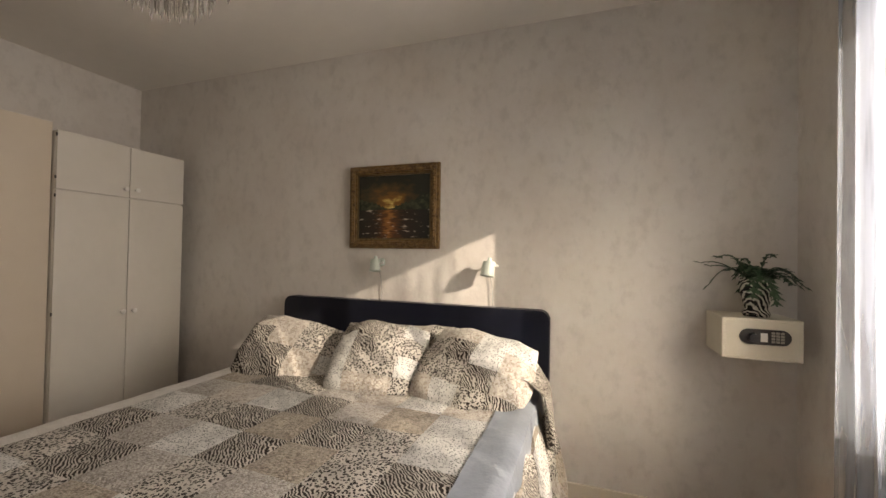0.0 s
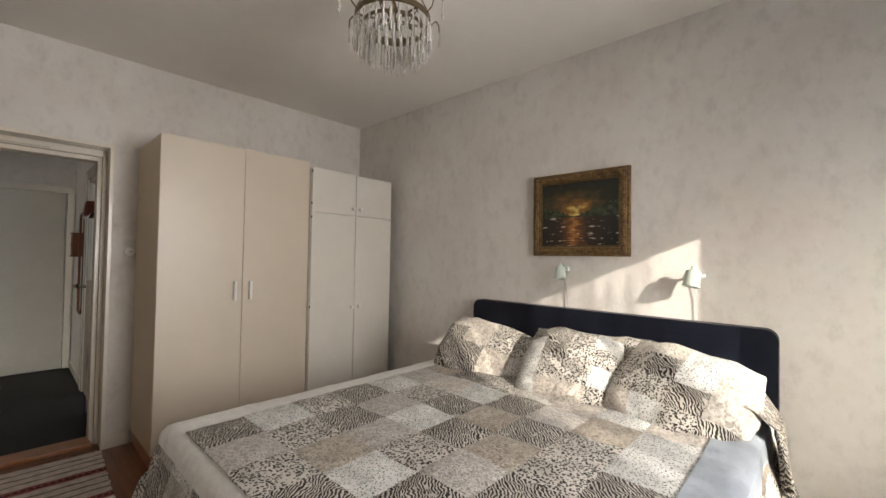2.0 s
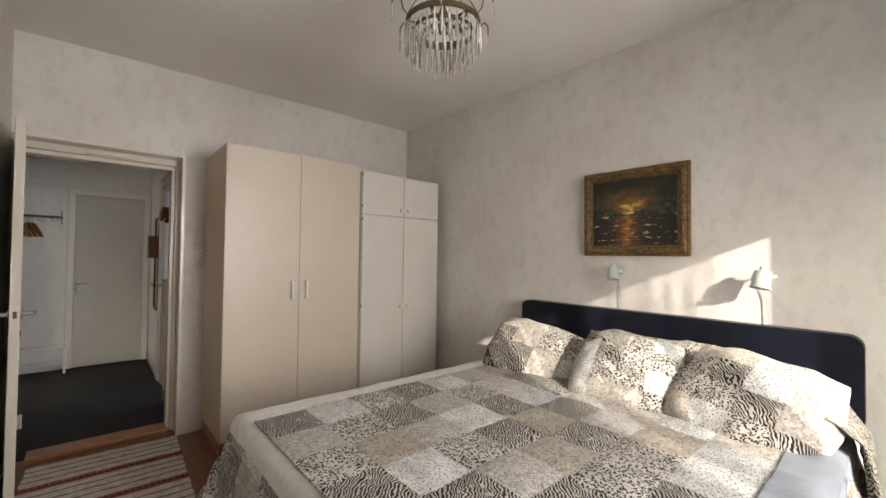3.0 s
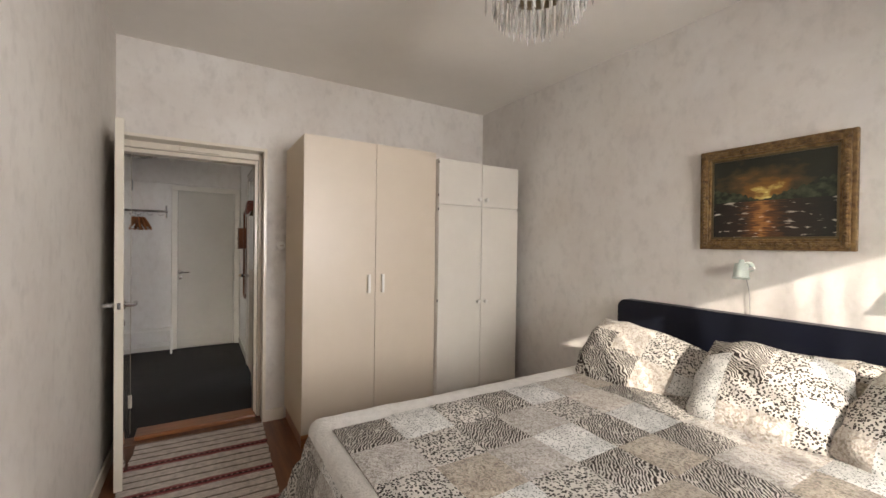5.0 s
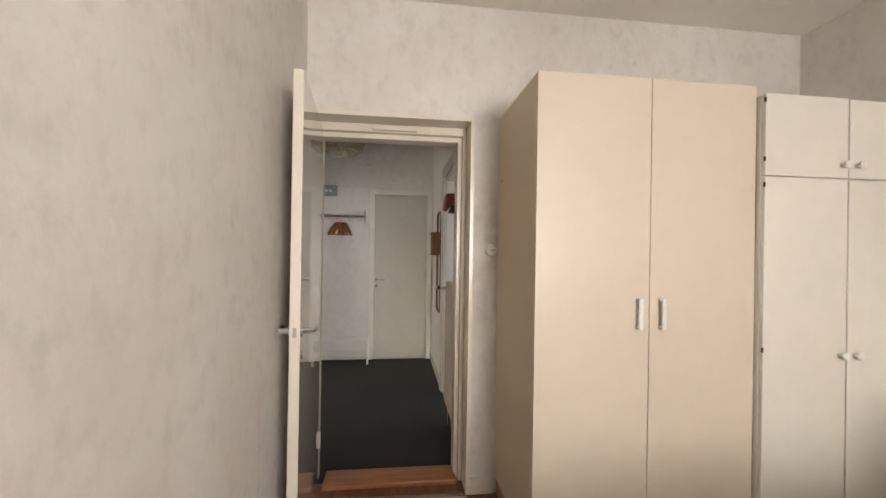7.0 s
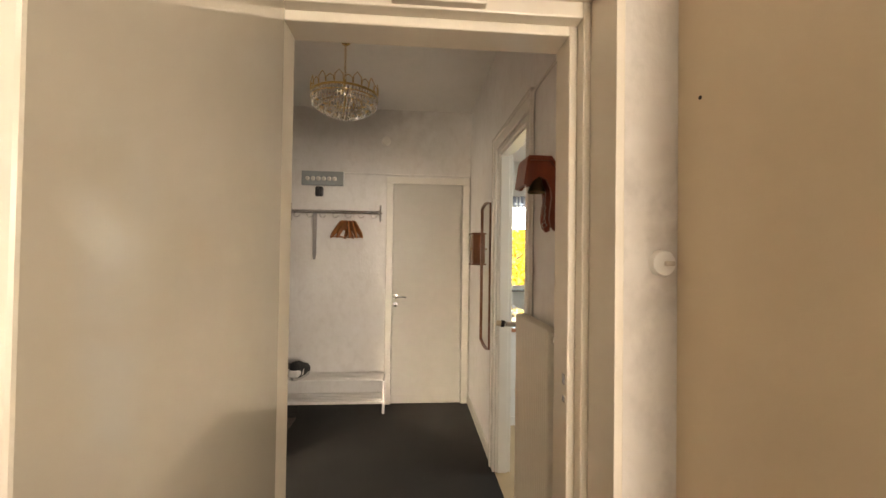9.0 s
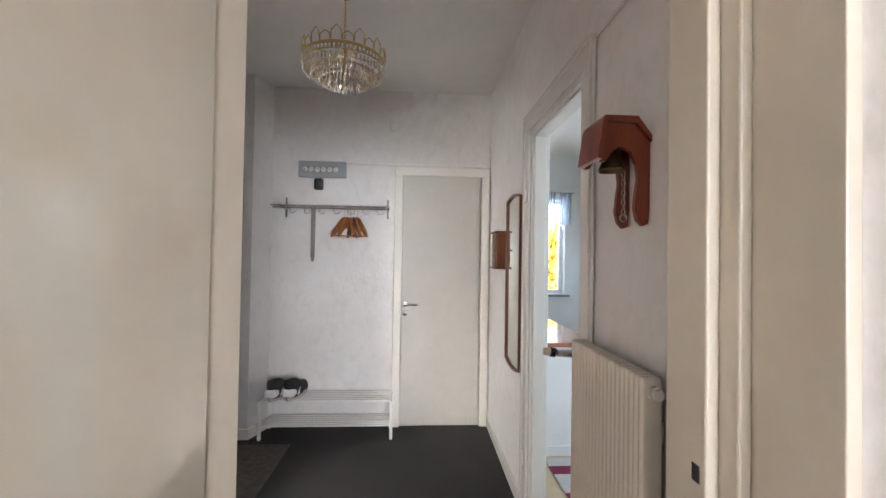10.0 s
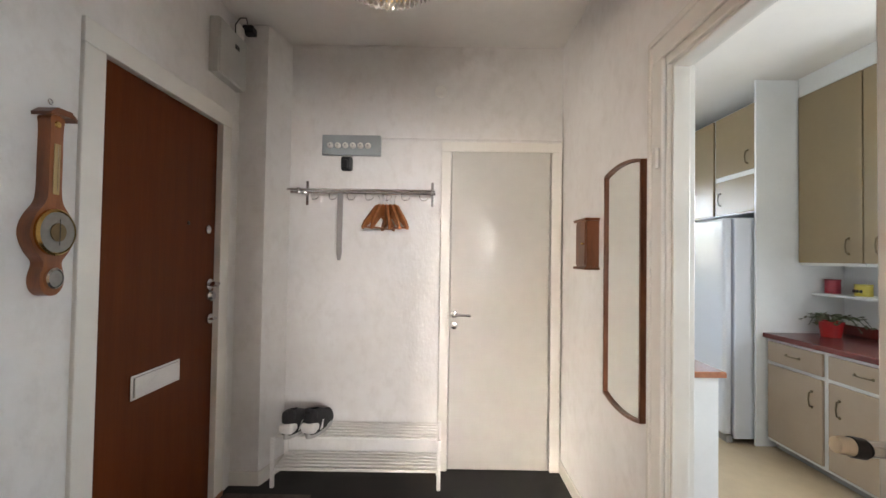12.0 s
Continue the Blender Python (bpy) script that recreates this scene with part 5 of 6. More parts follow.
for x in (RX0 + 0.006, RX1 - 0.004):
    for y in (RY0 - 0.008, RY1 + 0.008):
        part("leg", B(x - 0.011, x + 0.011, y - 0.011, y + 0.011, 0.0, 0.315 if x < -7.6 else 0.285, bevel=0.004), WHITE, rack)

# trainers on the rack
SOLE = mat("white_rubber", (0.80, 0.79, 0.77), 0.5, spread=0.05)
SHOEDARK = mat("black_shoe_cloth", (0.02, 0.02, 0.022), 0.8, bump=0.5, bscale=200)
SHOEGREY = mat("grey_shoe_leather", (0.45, 0.44, 0.43), 0.5)


def shoe(at, turn):
    s = thing("shoe", at, "black and white trainer on the shoe rack", "shoe", "trainers on the rack", turn)
    s.scale = (1.05, 1.12, 1.18)
    bm = bmesh.new()
    n, m_ = 18, 14
    rings = []
    for i in range(n + 1):
        t = i / n
        w = 0.044 * (0.80 + 0.30 * math.sin(t * 3.0)) * (1 - 0.55 * max(0, (t - 0.85) / 0.15) ** 2) * (1 - 0.35 * max(0, (0.08 - t) / 0.08))
        h = 0.110 - 0.045 * min(1, max(0, (t - 0.30) / 0.40)) - 0.018 * max(0, (t - 0.7) / 0.3)
        ring = []
        for k in range(m_):
            a = math.pi * k / (m_ - 1)
            ring.append(bm.verts.new((0.27 * t, w * math.cos(a) * (1 if k not in (0, m_ - 1) else 0.97), 0.020 + h * max(0.0, math.sin(a)) ** 0.7)))
        rings.append(ring)
    for i in range(n):
        for k in range(m_ - 1):
            if i in (2, 3, 4, 5, 6) and 5 <= k <= 7:
                continue
            bm.faces.new((rings[i][k], rings[i + 1][k], rings[i + 1][k + 1], rings[i][k + 1]))
    bm.faces.new(rings[0])
    bm.faces.new(rings[-1][::-1])
    part("upper", bm, SHOEDARK, s, "black cloth upper", True)
    bm = bmesh.new()
    out = []
    for i in range(28):
        t = 2 * math.pi * i / 28
        out.append((0.135 + 0.142 * math.cos(t), 0.047 * math.sin(t) * (1.0 + 0.12 * math.cos(t))))
    slab(bm, out, 0.0, 0.026, "xy")
    part("sole", bm, SHOEGREY, s, "thick pale grey rubber sole")
    bm = bmesh.new()
    for y in (-0.0415, 0.0415):
        slab(bm, [(0.05, 0.028), (0.16, 0.026), (0.13, 0.060), (0.08, 0.068)], y - 0.003, y + 0.003, "xz")
    part("side_panel", bm, SOLE, s, "white side panel")
    bm = bmesh.new()
    box(bm, -0.004, 0.060, -0.034, 0.034, 0.020, 0.132, 0.026, 4)
    part("heel", bm, SHOEDARK, s, "black padded heel")
    part("heel_tab", B(-0.014, 0.075, -0.040, 0.040, 0.024, 0.076, bevel=0.018, seg=4), SOLE, s, "white heel tab")
    bm = bmesh.new()
    for i in range(5):
        x = 0.115 + i * 0.018
        tube(bm, [(x, -0.022, 0.078 - i * 0.005), (x + 0.006, 0, 0.088 - i * 0.006), (x, 0.022, 0.078 - i * 0.005)], 0.0022, 5)
    part("laces", bm, SOLE, s, "pale laces", True)


shoe((-7.44, -0.885, 0.294), 168)
shoe((-7.45, -0.76, 0.294), 172)

# hat rail with hangers
rail = thing("hat_rail", (0, 0, 0), "chrome coat rail with hooks on the hall's end wall", "coat rail")
for x, z, r_ in ((HW + 0.10, 1.735, 0.011), (HW + 0.16, 1.742, 0.007), (HW + 0.05, 1.742, 0.007)):
    part("rod", rod(bmesh.new(), (x, -0.955, z), (x, -0.06, z), r_, 10), RAILCHROME, rail, "chrome rod", True)
for y in (-0.885, -0.08):
    bm = bmesh.new()
    box(bm, HW, HW + 0.006, y - 0.009, y + 0.009, 1.665, 1.822, 0.002)
    box(bm, HW + 0.004, HW + 0.175, y - 0.006, y + 0.006, 1.722, 1.752, 0.002)
    part("bracket", bm, RAILCHROME, rail, "chrome wall bracket")
for k in range(7):
    y = -0.83 + k * 0.112
    bm = bmesh.new()
    tube(bm, [(HW + 0.10, y, 1.725), (HW + 0.115, y + 0.006, 1.70), (HW + 0.13, y + 0.02, 1.685), (HW + 0.13, y + 0.045, 1.69), (HW + 0.125, y + 0.055, 1.705)], 0.003, 6)
    part("hook", bm, RAILCHROME, rail, "thin chrome hook", True)
WORNSTEEL = mat("dull_steel", (0.32, 0.32, 0.335), 0.3, 1.0)
tagged(part("shoe_horn", slab(bmesh.new(), [(-0.652, 1.725), (-0.618, 1.725), (-0.620, 1.36), (-0.628, 1.315), (-0.645, 1.315), (-0.652, 1.36)], HW + 0.145, HW + 0.152, "yz"), WORNSTEEL), "long steel shoe horn hanging on the coat rail", "shoe horn")

hanger = thing("coat_hanger", (HW + 0.10, -0.315, 1.722), "brown wooden coat hanger on the chrome rail", "coat hanger", "wooden coat hangers")
bm = bmesh.new()
slab(bm, [(-0.135, -0.205), (-0.128, -0.218), (-0.02, -0.135), (0.0, -0.132), (0.02, -0.135), (0.128, -0.218), (0.135, -0.205), (0.115, -0.165), (0.03, -0.065), (0.0, -0.055), (-0.03, -0.065), (-0.115, -0.165)], -0.007, 0.007, "xz")
part("shoulder", bm, HANGERWOOD, hanger, "shaped wooden shoulders")
bm = bmesh.new()
rod(bm, (-0.115, 0, -0.205), (0.115, 0, -0.205), 0.005, 8)
part("bar", bm, HANGERWOOD, hanger, "thin wooden bar")
bm = bmesh.new()
tube(bm, [(0, 0, -0.06), (0, 0, -0.02), (0.012, 0, -0.004), (0.012, 0, 0.008), (0, 0, 0.014), (-0.012, 0, 0.006)], 0.002, 6)
part("hook", bm, CHROME, hanger, "wire hook")
for k, (dy, t) in enumerate(((-0.05, -38), (-0.03, -20), (-0.005, 16), (0.02, 32), (0.045, 44))):
    if k == 0:
        hanger.matrix_basis = pose(HW + 0.10, -0.355 + dy, 1.722, 0, 0, t)
    else:
        copy_thing(hanger, pose(HW + 0.10, -0.355 + dy, 1.722, 0, 0, t))

# bell or fuse panel
fp = thing("fuse_panel", (0, 0, 0), "grey enamel panel with six white fuses on the hall wall", "fuse panel")
part("body", B(HW, HW + 0.035, -0.79, -0.415, 1.985, 2.115, bevel=0.006), GREYMETAL, fp)
for k in range(6):
    f = part("fuse", lathe(bmesh.new(), [(0.019, 0), (0.019, 0.008), (0.015, 0.016), (0.013, 0.022), (0.0, 0.022)], 18, (HW + 0.035, -0.735 + k * 0.048, 2.045), "x"), WHITEPL, fp, "round white fuse", True)
    part("fuse_tip", lathe(bmesh.new(), [(0.006, 0), (0.005, 0.003), (0, 0.003)], 10, (HW + 0.057, -0.735 + k * 0.048, 2.045), "x"), STEEL, f, "metal tip")
cam_ = thing("black_sensor", (0, 0, 0), "small black plastic plug box under the grey panel", "plug")
part("body", B(HW, HW + 0.05, -0.665, -0.595, 1.885, 1.975, bevel=0.014, seg=3), BLACKPL, cam_)
part("front", B(HW + 0.048, HW + 0.062, -0.655, -0.62, 1.895, 1.955, bevel=0.008, seg=3), BLACKPL, cam_)
bm = bmesh.new()
tube(bm, [(HW + 0.006, -0.415, 2.105), (HW + 0.006, -0.25, 2.108), (HW + 0.006, 0.1, 2.104), (HW + 0.006, 0.45, 2.107), (HW + 0.006, HN - 0.004, 2.103)], 0.006, 6)
box(bm, HW, HW + 0.006, -0.415, HN, 2.096, 2.108)
tagged(part("wall_cable", bm, HALLPAPER), "painted cable along the hall's end wall", "cable", kind="structure")
tagged(part("smoke_detector", lathe(bmesh.new(), [(0.040, 0), (0.040, 0.012), (0.030, 0.022), (0, 0.024)], 26, (HW, -0.035, 2.413), "x"), WHITEPL, None, "", True), "small round white wall vent cover", "vent cover")
bm = bmesh.new()
tube(bm, [(HW + 0.006, HN - 0.006, 0.08), (HW + 0.006, HN - 0.006, 2.10)], 0.006, 6)
tagged(part("corner_pipe", bm, TRIMHALL, None, "", True), "thin painted pipe in the hall corner", "pipe", kind="structure")

# grey metal distribution box with a device on top
BOXGREY = mat("pale_grey_enamel", (0.50, 0.50, 0.48), 0.4, spread=0.03)
fb = thing("distribution_box", (0, 0, 0), "pale grey metal box on the wall above the entrance door", "electrical box")
part("body", B(-7.46, -7.18, HS, HS + 0.05, 2.285, 2.575, bevel=0.004), BOXGREY, fb)
part("lid", B(-7.455, -7.185, HS + 0.05, HS + 0.058, 2.29, 2.57, bevel=0.003), BOXGREY, fb, "flat grey lid")
part("label_plate", B(-7.37, -7.33, HS + 0.058, HS + 0.0605, 2.48, 2.505), BLACKPL, fb, "small dark label")
rt = thing("wall_socket_plug", (0, 0, 0), "white plug with a black adapter above the grey box", "plug")
part("socket", B(-7.44, -7.37, HS, HS + 0.055, 2.577, 2.65, bevel=0.012, seg=3), WHITEPL, rt)
part("adapter", B(-7.495, -7.43, HS + 0.04, HS + 0.10, 2.63, 2.675, bevel=0.008), BLACKPL, rt, "black adapter")
bm = bmesh.new()
tube(bm, [(-7.44, HS + 0.07, 2.665), (-7.38, HS + 0.09, 2.68), (-7.33, HS + 0.08, 2.65), (-7.31, HS + 0.065, 2.60), (-7.32, HS + 0.062, 2.56)], 0.0035, 6)
part("cable", bm, BLACKPL, rt, "thin black cable", True)
bm = bmesh.new()
tube(bm, [(-7.492, HS + 0.07, 2.695), (-7.492, -1.08, 2.70), (-7.50, -1.055, 2.70), (-7.69, -0.992, 2.69), (HW + 0.01, -0.97, 2.69), (HW + 0.01, -0.2, 2.695)], 0.004, 6)
tagged(part("ceiling_cable", bm, HALLPAPER, None, "", True), "thin cable below the hall ceiling", "cable", kind="structure")

# barometer
SILVERED = mat("silvered_dial", (0.24, 0.24, 0.235), 0.3, 0.6, spread=0.08, scale=30)
bar = thing("barometer", (-6.352, HS, 1.495), "brown wooden banjo barometer with brass rimmed dials", "barometer")
bar.scale = (0.88, 1.0, 1.0)
left = [(0.030, 0.262), (0.022, 0.225), (0.024, 0.12), (0.023, 0.03), (0.030, -0.008), (0.060, -0.040), (0.080, -0.078), (0.080, -0.112), (0.062, -0.152), (0.032, -0.182), (0.033, -0.200), (0.044, -0.225), (0.042, -0.262), (0.018, -0.288)]
outl = left + [(-x, z) for x, z in reversed(left)]
for _ in range(2):
    outl = [q for a, b in zip(outl, outl[1:] + outl[:1]) for q in ((a[0] * 0.75 + b[0] * 0.25, a[1] * 0.75 + b[1] * 0.25), (a[0] * 0.25 + b[0] * 0.75, a[1] * 0.25 + b[1] * 0.75))]
part("body", slab(bmesh.new(), outl, 0.0, 0.040, "xz"), BAROWOOD, bar, "shaped brown wooden body")
part("pediment", slab(bmesh.new(), [(-0.0476, 0.252), (-0.0255, 0.262), (0.0255, 0.262), (0.0476, 0.252), (0.0493, 0.262), (0.0255, 0.28), (-0.0255, 0.28), (-0.0493, 0.262)], 0.0, 0.062, "xz"), BROWNWOOD, bar, "small wooden cap")
dial = part("dial", lathe(bmesh.new(), [(0.071, 0), (0.071, 0.010), (0.065, 0.016), (0.063, 0.010), (0, 0.012)], 40, (0, 0.040, -0.095), "y"), BRASS, bar, "brass rimmed dial", True)
part("dial_face", lathe(bmesh.new(), [(0.062, 0), (0.062, 0.003), (0, 0.003)], 36, (0, 0.050, -0.095), "y"), SILVERED, dial, "silvered scale")
part("dial_centre", lathe(bmesh.new(), [(0.028, 0), (0.028, 0.003), (0, 0.003)], 28, (0, 0.053, -0.095), "y"), OLDBRASS, dial, "dark open centre")
part("pointer", B(-0.001, 0.001, 0.059, 0.060, -0.135, -0.055), BLACKPL, dial, "thin dark pointer")
low = part("hygrometer", lathe(bmesh.new(), [(0.032, 0), (0.032, 0.010), (0.027, 0.014), (0.026, 0.008), (0, 0.008)], 30, (0, 0.040, -0.235), "y"), CHROME, bar, "small silver dial", True)
part("dial_face", lathe(bmesh.new(), [(0.025, 0), (0.025, 0.003), (0, 0.003)], 28, (0, 0.048, -0.235), "y"), SILVERED, low, "silvered scale")
part("thermometer", B(-0.011, 0.011, 0.040, 0.044, 0.02, 0.175, bevel=0.002), mat("dull_brass_scale", (0.42, 0.30, 0.14), 0.4, 0.6), bar, "brass thermometer plate")
part("thermometer_tube", rod(bmesh.new(), (0, 0.048, 0.03), (0, 0.048, 0.165), 0.0025, 6), GLASSPANE, bar, "glass tube")
part("badge", lathe(bmesh.new(), [(0.011, 0), (0.009, 0.004), (0, 0.004)], 14, (0, 0.040, 0.235), "y"), BRASS, bar, "round brass badge", True)
part("hanging_ring", tube(bmesh.new(), [(0.008 * math.cos(t), 0.015, 0.306 + 0.008 * math.sin(t)) for t in [i * math.pi / 5 for i in range(11)]], 0.002, 6), CHROME, bar, "small ring")

# key cabinet
kb = thing("key_cabinet", (-7.165, HN, 1.42), "small brown wooden key cabinet on the hall wall", "key cabinet")
part("body", B(-0.075, 0.075, -0.062, 0, -0.115, 0.115, bevel=0.003), BROWNWOOD, kb)
part("top_board", B(-0.088, 0.088, -0.075, 0, 0.113, 0.127, bevel=0.004), BROWNWOOD, kb)
part("bottom_board", B(-0.088, 0.088, -0.075, 0, -0.127, -0.113, bevel=0.004), BROWNWOOD, kb)
kd = part("door", B(-0.066, 0.066, -0.068, -0.062, -0.105, 0.105, bevel=0.002), BROWNWOOD, kb, "small panel door")
part("knob", lathe(bmesh.new(), [(0.0, -0.016), (0.006, -0.014), (0.004, 0)], 10, (0.055, -0.068, 0), "y"), BRASS, kd, "tiny brass knob", True)

# mirror
mir = thing("mirror", (-6.795, HN, 0), "tall bow-topped mirror in a brown wooden frame on the hall wall", "mirror")
def bowed(w, z0, z1, bow, n=10):
    pts = [(w / 2 - w * k / n, z1 + bow * (1 - (2 * k / n - 1) ** 2)) for k in range(n + 1)]
    return pts + [(-w / 2 + w * k / n, z0 - bow * (1 - (2 * k / n - 1) ** 2)) for k in range(n + 1)]
mo, mi = bowed(0.345, 0.742, 1.722, 0.024), bowed(0.325, 0.753, 1.711, 0.023)
bm = bmesh.new()
A = [[bm.verts.new((x, y, z)) for x, z in o] for o, y in ((mo, 0.0), (mo, -0.028), (mi, -0.028), (mi, -0.012))]
for a, b in zip(A, A[1:]):
    for k in range(len(a)):
        bm.faces.new((a[k], a[(k + 1) % len(a)], b[(k + 1) % len(a)], b[k]))
bmesh.ops.recalc_face_normals(bm, faces=bm.faces)
part("frame", bm, BROWNWOOD, mir, "thin brown wooden frame")
part("glass", slab(bmesh.new(), mi, -0.018, -0.004, "xz"), MIRROR, mir, "mirror glass")

# wooden bell house
bh = thing("wooden_bell", (-5.468, HN, 0.082), "red stained wooden wall bell under a small carved roof", "wall bell")
bh.scale = (0.96, 0.92, 0.95)
part("roof", slab(bmesh.new(), [(-0.152, 1.630), (-0.148, 1.66), (-0.138, 1.730), (-0.132, 1.742), (-0.040, 1.742), (-0.001, 1.692), (-0.001, 1.676), (-0.044, 1.725), (-0.126, 1.725), (-0.137, 1.655), (-0.140, 1.626)], -0.068, 0.066, "yz"), REDWOOD, bh, "carved red wooden roof")
board = [(-0.138, 1.622), (-0.135, 1.66), (-0.124, 1.724), (-0.046, 1.724), (-0.002, 1.675), (-0.002, 1.50), (-0.006, 1.458), (-0.020, 1.452), (-0.036, 1.468), (-0.044, 1.50), (-0.040, 1.54),
         (-0.034, 1.58), (-0.038, 1.615), (-0.056, 1.650), (-0.085, 1.664), (-0.108, 1.648), (-0.126, 1.622)]
for x in (-0.060, 0.042):
    part("side_board", slab(bmesh.new(), board, x, x + 0.015, "yz"), REDWOOD, bh, "curved red side board")
part("bell", lathe(bmesh.new(), [(0.0, 1.69), (0.012, 1.69), (0.020, 1.675), (0.024, 1.645), (0.038, 1.612), (0.036, 1.608), (0.022, 1.64), (0, 1.65)], 24, (-0.004, -0.078, 0)), OLDBRASS, bh, "dark brass bell", True)
bm = bmesh.new()
for k in range(9):
    z = 1.60 - k * 0.013
    tube(bm, [(0.0 + 0.005 * math.cos(t) * (k % 2), -0.045 + 0.005 * math.cos(t) * (1 - k % 2), z + 0.008 * math.sin(t)) for t in [i * math.pi / 4 for i in range(9)]], 0.0013, 5)
part("chain", bm, STEEL, bh, "thin chain", True)
part("pull_ring", tube(bmesh.new(), [(0.0, -0.045 + 0.010 * math.cos(t), 1.478 + 0.010 * math.sin(t)) for t in [i * math.pi / 6 for i in range(13)]], 0.0016, 6), STEEL, bh, "small ring", True)

# radiator
rad = thing("radiator", (0, 0, 0), "cream painted column radiator on the hall wall with a thermostat valve", "radiator")
n = 19
RX = (-5.708, -5.295)
for k in range(n):
    x = RX[0] + (RX[1] - RX[0]) * (k + 0.5) / n
    bm = bmesh.new()
    box(bm, x - 0.0098, x + 0.0098, HN - 0.085, HN - 0.035, 0.22, 1.118, 0.008, 3)
    part("column", bm, RADPAINT, rad, "cream radiator column", True)
for z in (0.26, 1.085):
    part("header", rod(bmesh.new(), (RX[0] - 0.01, HN - 0.058, z), (RX[1] + 0.012, HN - 0.058, z), 0.016, 14), RADPAINT, rad, "cream cross pipe", True)
part("back_panel", B(RX[0] + 0.004, RX[1] - 0.004, HN - 0.044, HN - 0.036, 0.235, 1.112, bevel=0.003), RADPAINT, rad)
for x in (RX[0] + 0.06, RX[1] - 0.06):
    part("bracket", B(x - 0.01, x + 0.01, HN - 0.04, HN, 0.95, 1.0, bevel=0.003), RADPAINT, rad)
bm = bmesh.new()
rod(bm, (RX[0] - 0.045, HN - 0.058, 1.062), (RX[0] + 0.0, HN - 0.058, 1.062), 0.011, 12)
rod(bm, (RX[0] - 0.022, HN - 0.058, 1.062), (RX[0] - 0.022, HN - 0.058, 0.03), 0.0075, 10)
rod(bm, (RX[0] - 0.03, HN - 0.058, 1.062), (RX[0] - 0.03, HN - 0.122, 1.066), 0.0125, 14)
part("valve", bm, CHROME, rad, "steel valve and pipe", True)
bm = bmesh.new()
rod(bm, (RX[0] - 0.03, HN - 0.127, 1.066), (RX[0] - 0.032, HN - 0.143, 1.068), 0.0155, 18)
part("valve_collar", bm, BLACKPL, rad, "black collar", True)
part("valve_head", rod(bmesh.new(), (RX[0] - 0.032, HN - 0.143, 1.068), (RX[0] - 0.034, HN - 0.164, 1.070), 0.0132, 20, 0.012), mat("cream_plastic", (0.60, 0.50, 0.36), 0.4), rad, "cream thermostat head", True)
part("bleed_cap", rod(bmesh.new(), (RX[1] + 0.012, HN - 0.058, 1.085), (RX[1] + 0.022, HN - 0.058, 1.085), 0.012, 14), WHITE, rad, "white end cap", True)
tagged(part("wall_pipe", tube(bmesh.new(), [(-5.728, HN - 0.010, 0.0), (-5.728, HN - 0.010, 1.0), (-5.728, HN - 0.010, 2.08), (-5.715, HN - 0.010, 2.105), (-5.60, HN - 0.008, 2.11), (-5.38, HN - 0.010, 2.105), (HE - 0.002, HN - 0.008, 2.115)], 0.0055, 8), TRIMHALL, None, "", True), "thin painted pipe bending over beside the kitchen doorway", "pipe", kind="structure")

# ---- kitchen ----
def bow_handle(parent, x, y, z, upright=True, along="x"):
    """A small antique brass bow handle standing out from a face towards -y."""
    pts = [(0, 0), (0.008, 0.018), (0.045, 0.024), (0.055, 0.024), (0.092, 0.018), (0.10, 0)]
    bm = bmesh.new()
    tube(bm, [((x, y - d, z + u - 0.05) if upright else (x + u - 0.05, y - d, z)) for u, d in pts], 0.0042, 7)
    for u in (-0.05, 0.05):
        c = (x, y, z + u) if upright else (x + u, y, z)
        ball(bm, c, 0.009, 8)
    return part("handle", bm, OLDBRASS, parent, "antique brass bow handle", True)


def cupboard(name, x0, x1, y0, y1, z0, z1, doors, material, label, group, deep=0.02):
    """A white carcase with painted fronts towards -y. doors: (x0, x1, z0, z1, handle x, handle z, upright)."""
    c = thing(name, (0, 0, 0), label, "kitchen cupboard", group)
    part("body", B(x0, x1, y0, y1, z0, z1, bevel=0.002), KWHITE, c, "white carcase")
    for a, b, e, f, hx, hz, up in doors:
        d = part("drawer_front" if not up else "door", B(a, b, y0 - deep, y0 - 0.001, e, f, bevel=0.003), material, c, "painted front")
        bow_handle(d, hx, y0 - deep, hz, up)
    return c


for k in range(2):
    x0 = -8.09 + 0.46 * k
    cupboard("base_cupboard", x0, x0 + 0.458, 2.38, KN - 0.001, 0.06, 0.795,
             [(x0 + 0.02, x0 + 0.438, 0.635, 0.775, x0 + 0.229, 0.707, False), (x0 + 0.02, x0 + 0.438, 0.085, 0.612, x0 + (0.37 if k % 2 == 0 else 0.09), 0.475, True)],
             TAUPE, "white and taupe base cupboard with one drawer and one door", "base cupboards")
    cupboard("wall_cupboard", x0, x0 + 0.458, 2.62, KN - 0.001, 1.325, 2.57,
             [(x0 + 0.004, x0 + 0.454, 1.345, 2.56, x0 + (0.37 if k % 2 == 0 else 0.09), 1.455, True)],
             OLIVE, "olive brown wall cupboard with a tall door", "wall cupboards")
setting("plinth_kitchen", B(-8.09, -7.16, 2.44, 2.50, 0, 0.06), GREYPL)
setting("soffit_kitchen", B(-9.54, -7.16, 2.62, KN - 0.001, 2.572, CH - 0.002), KWHITE, "white soffit above the cupboards")
tagged(part("worktop", B(-8.10, -7.16, 2.345, KN - 0.001, 0.796, 0.83, bevel=0.006), REDTOP), "dark red kitchen worktop", "worktop")
tagged(part("worktop_upstand", B(-8.10, -7.16, KN - 0.02, KN - 0.0015, 0.831, 0.90, bevel=0.004), REDTOP), "dark red upstand behind the worktop", "worktop")
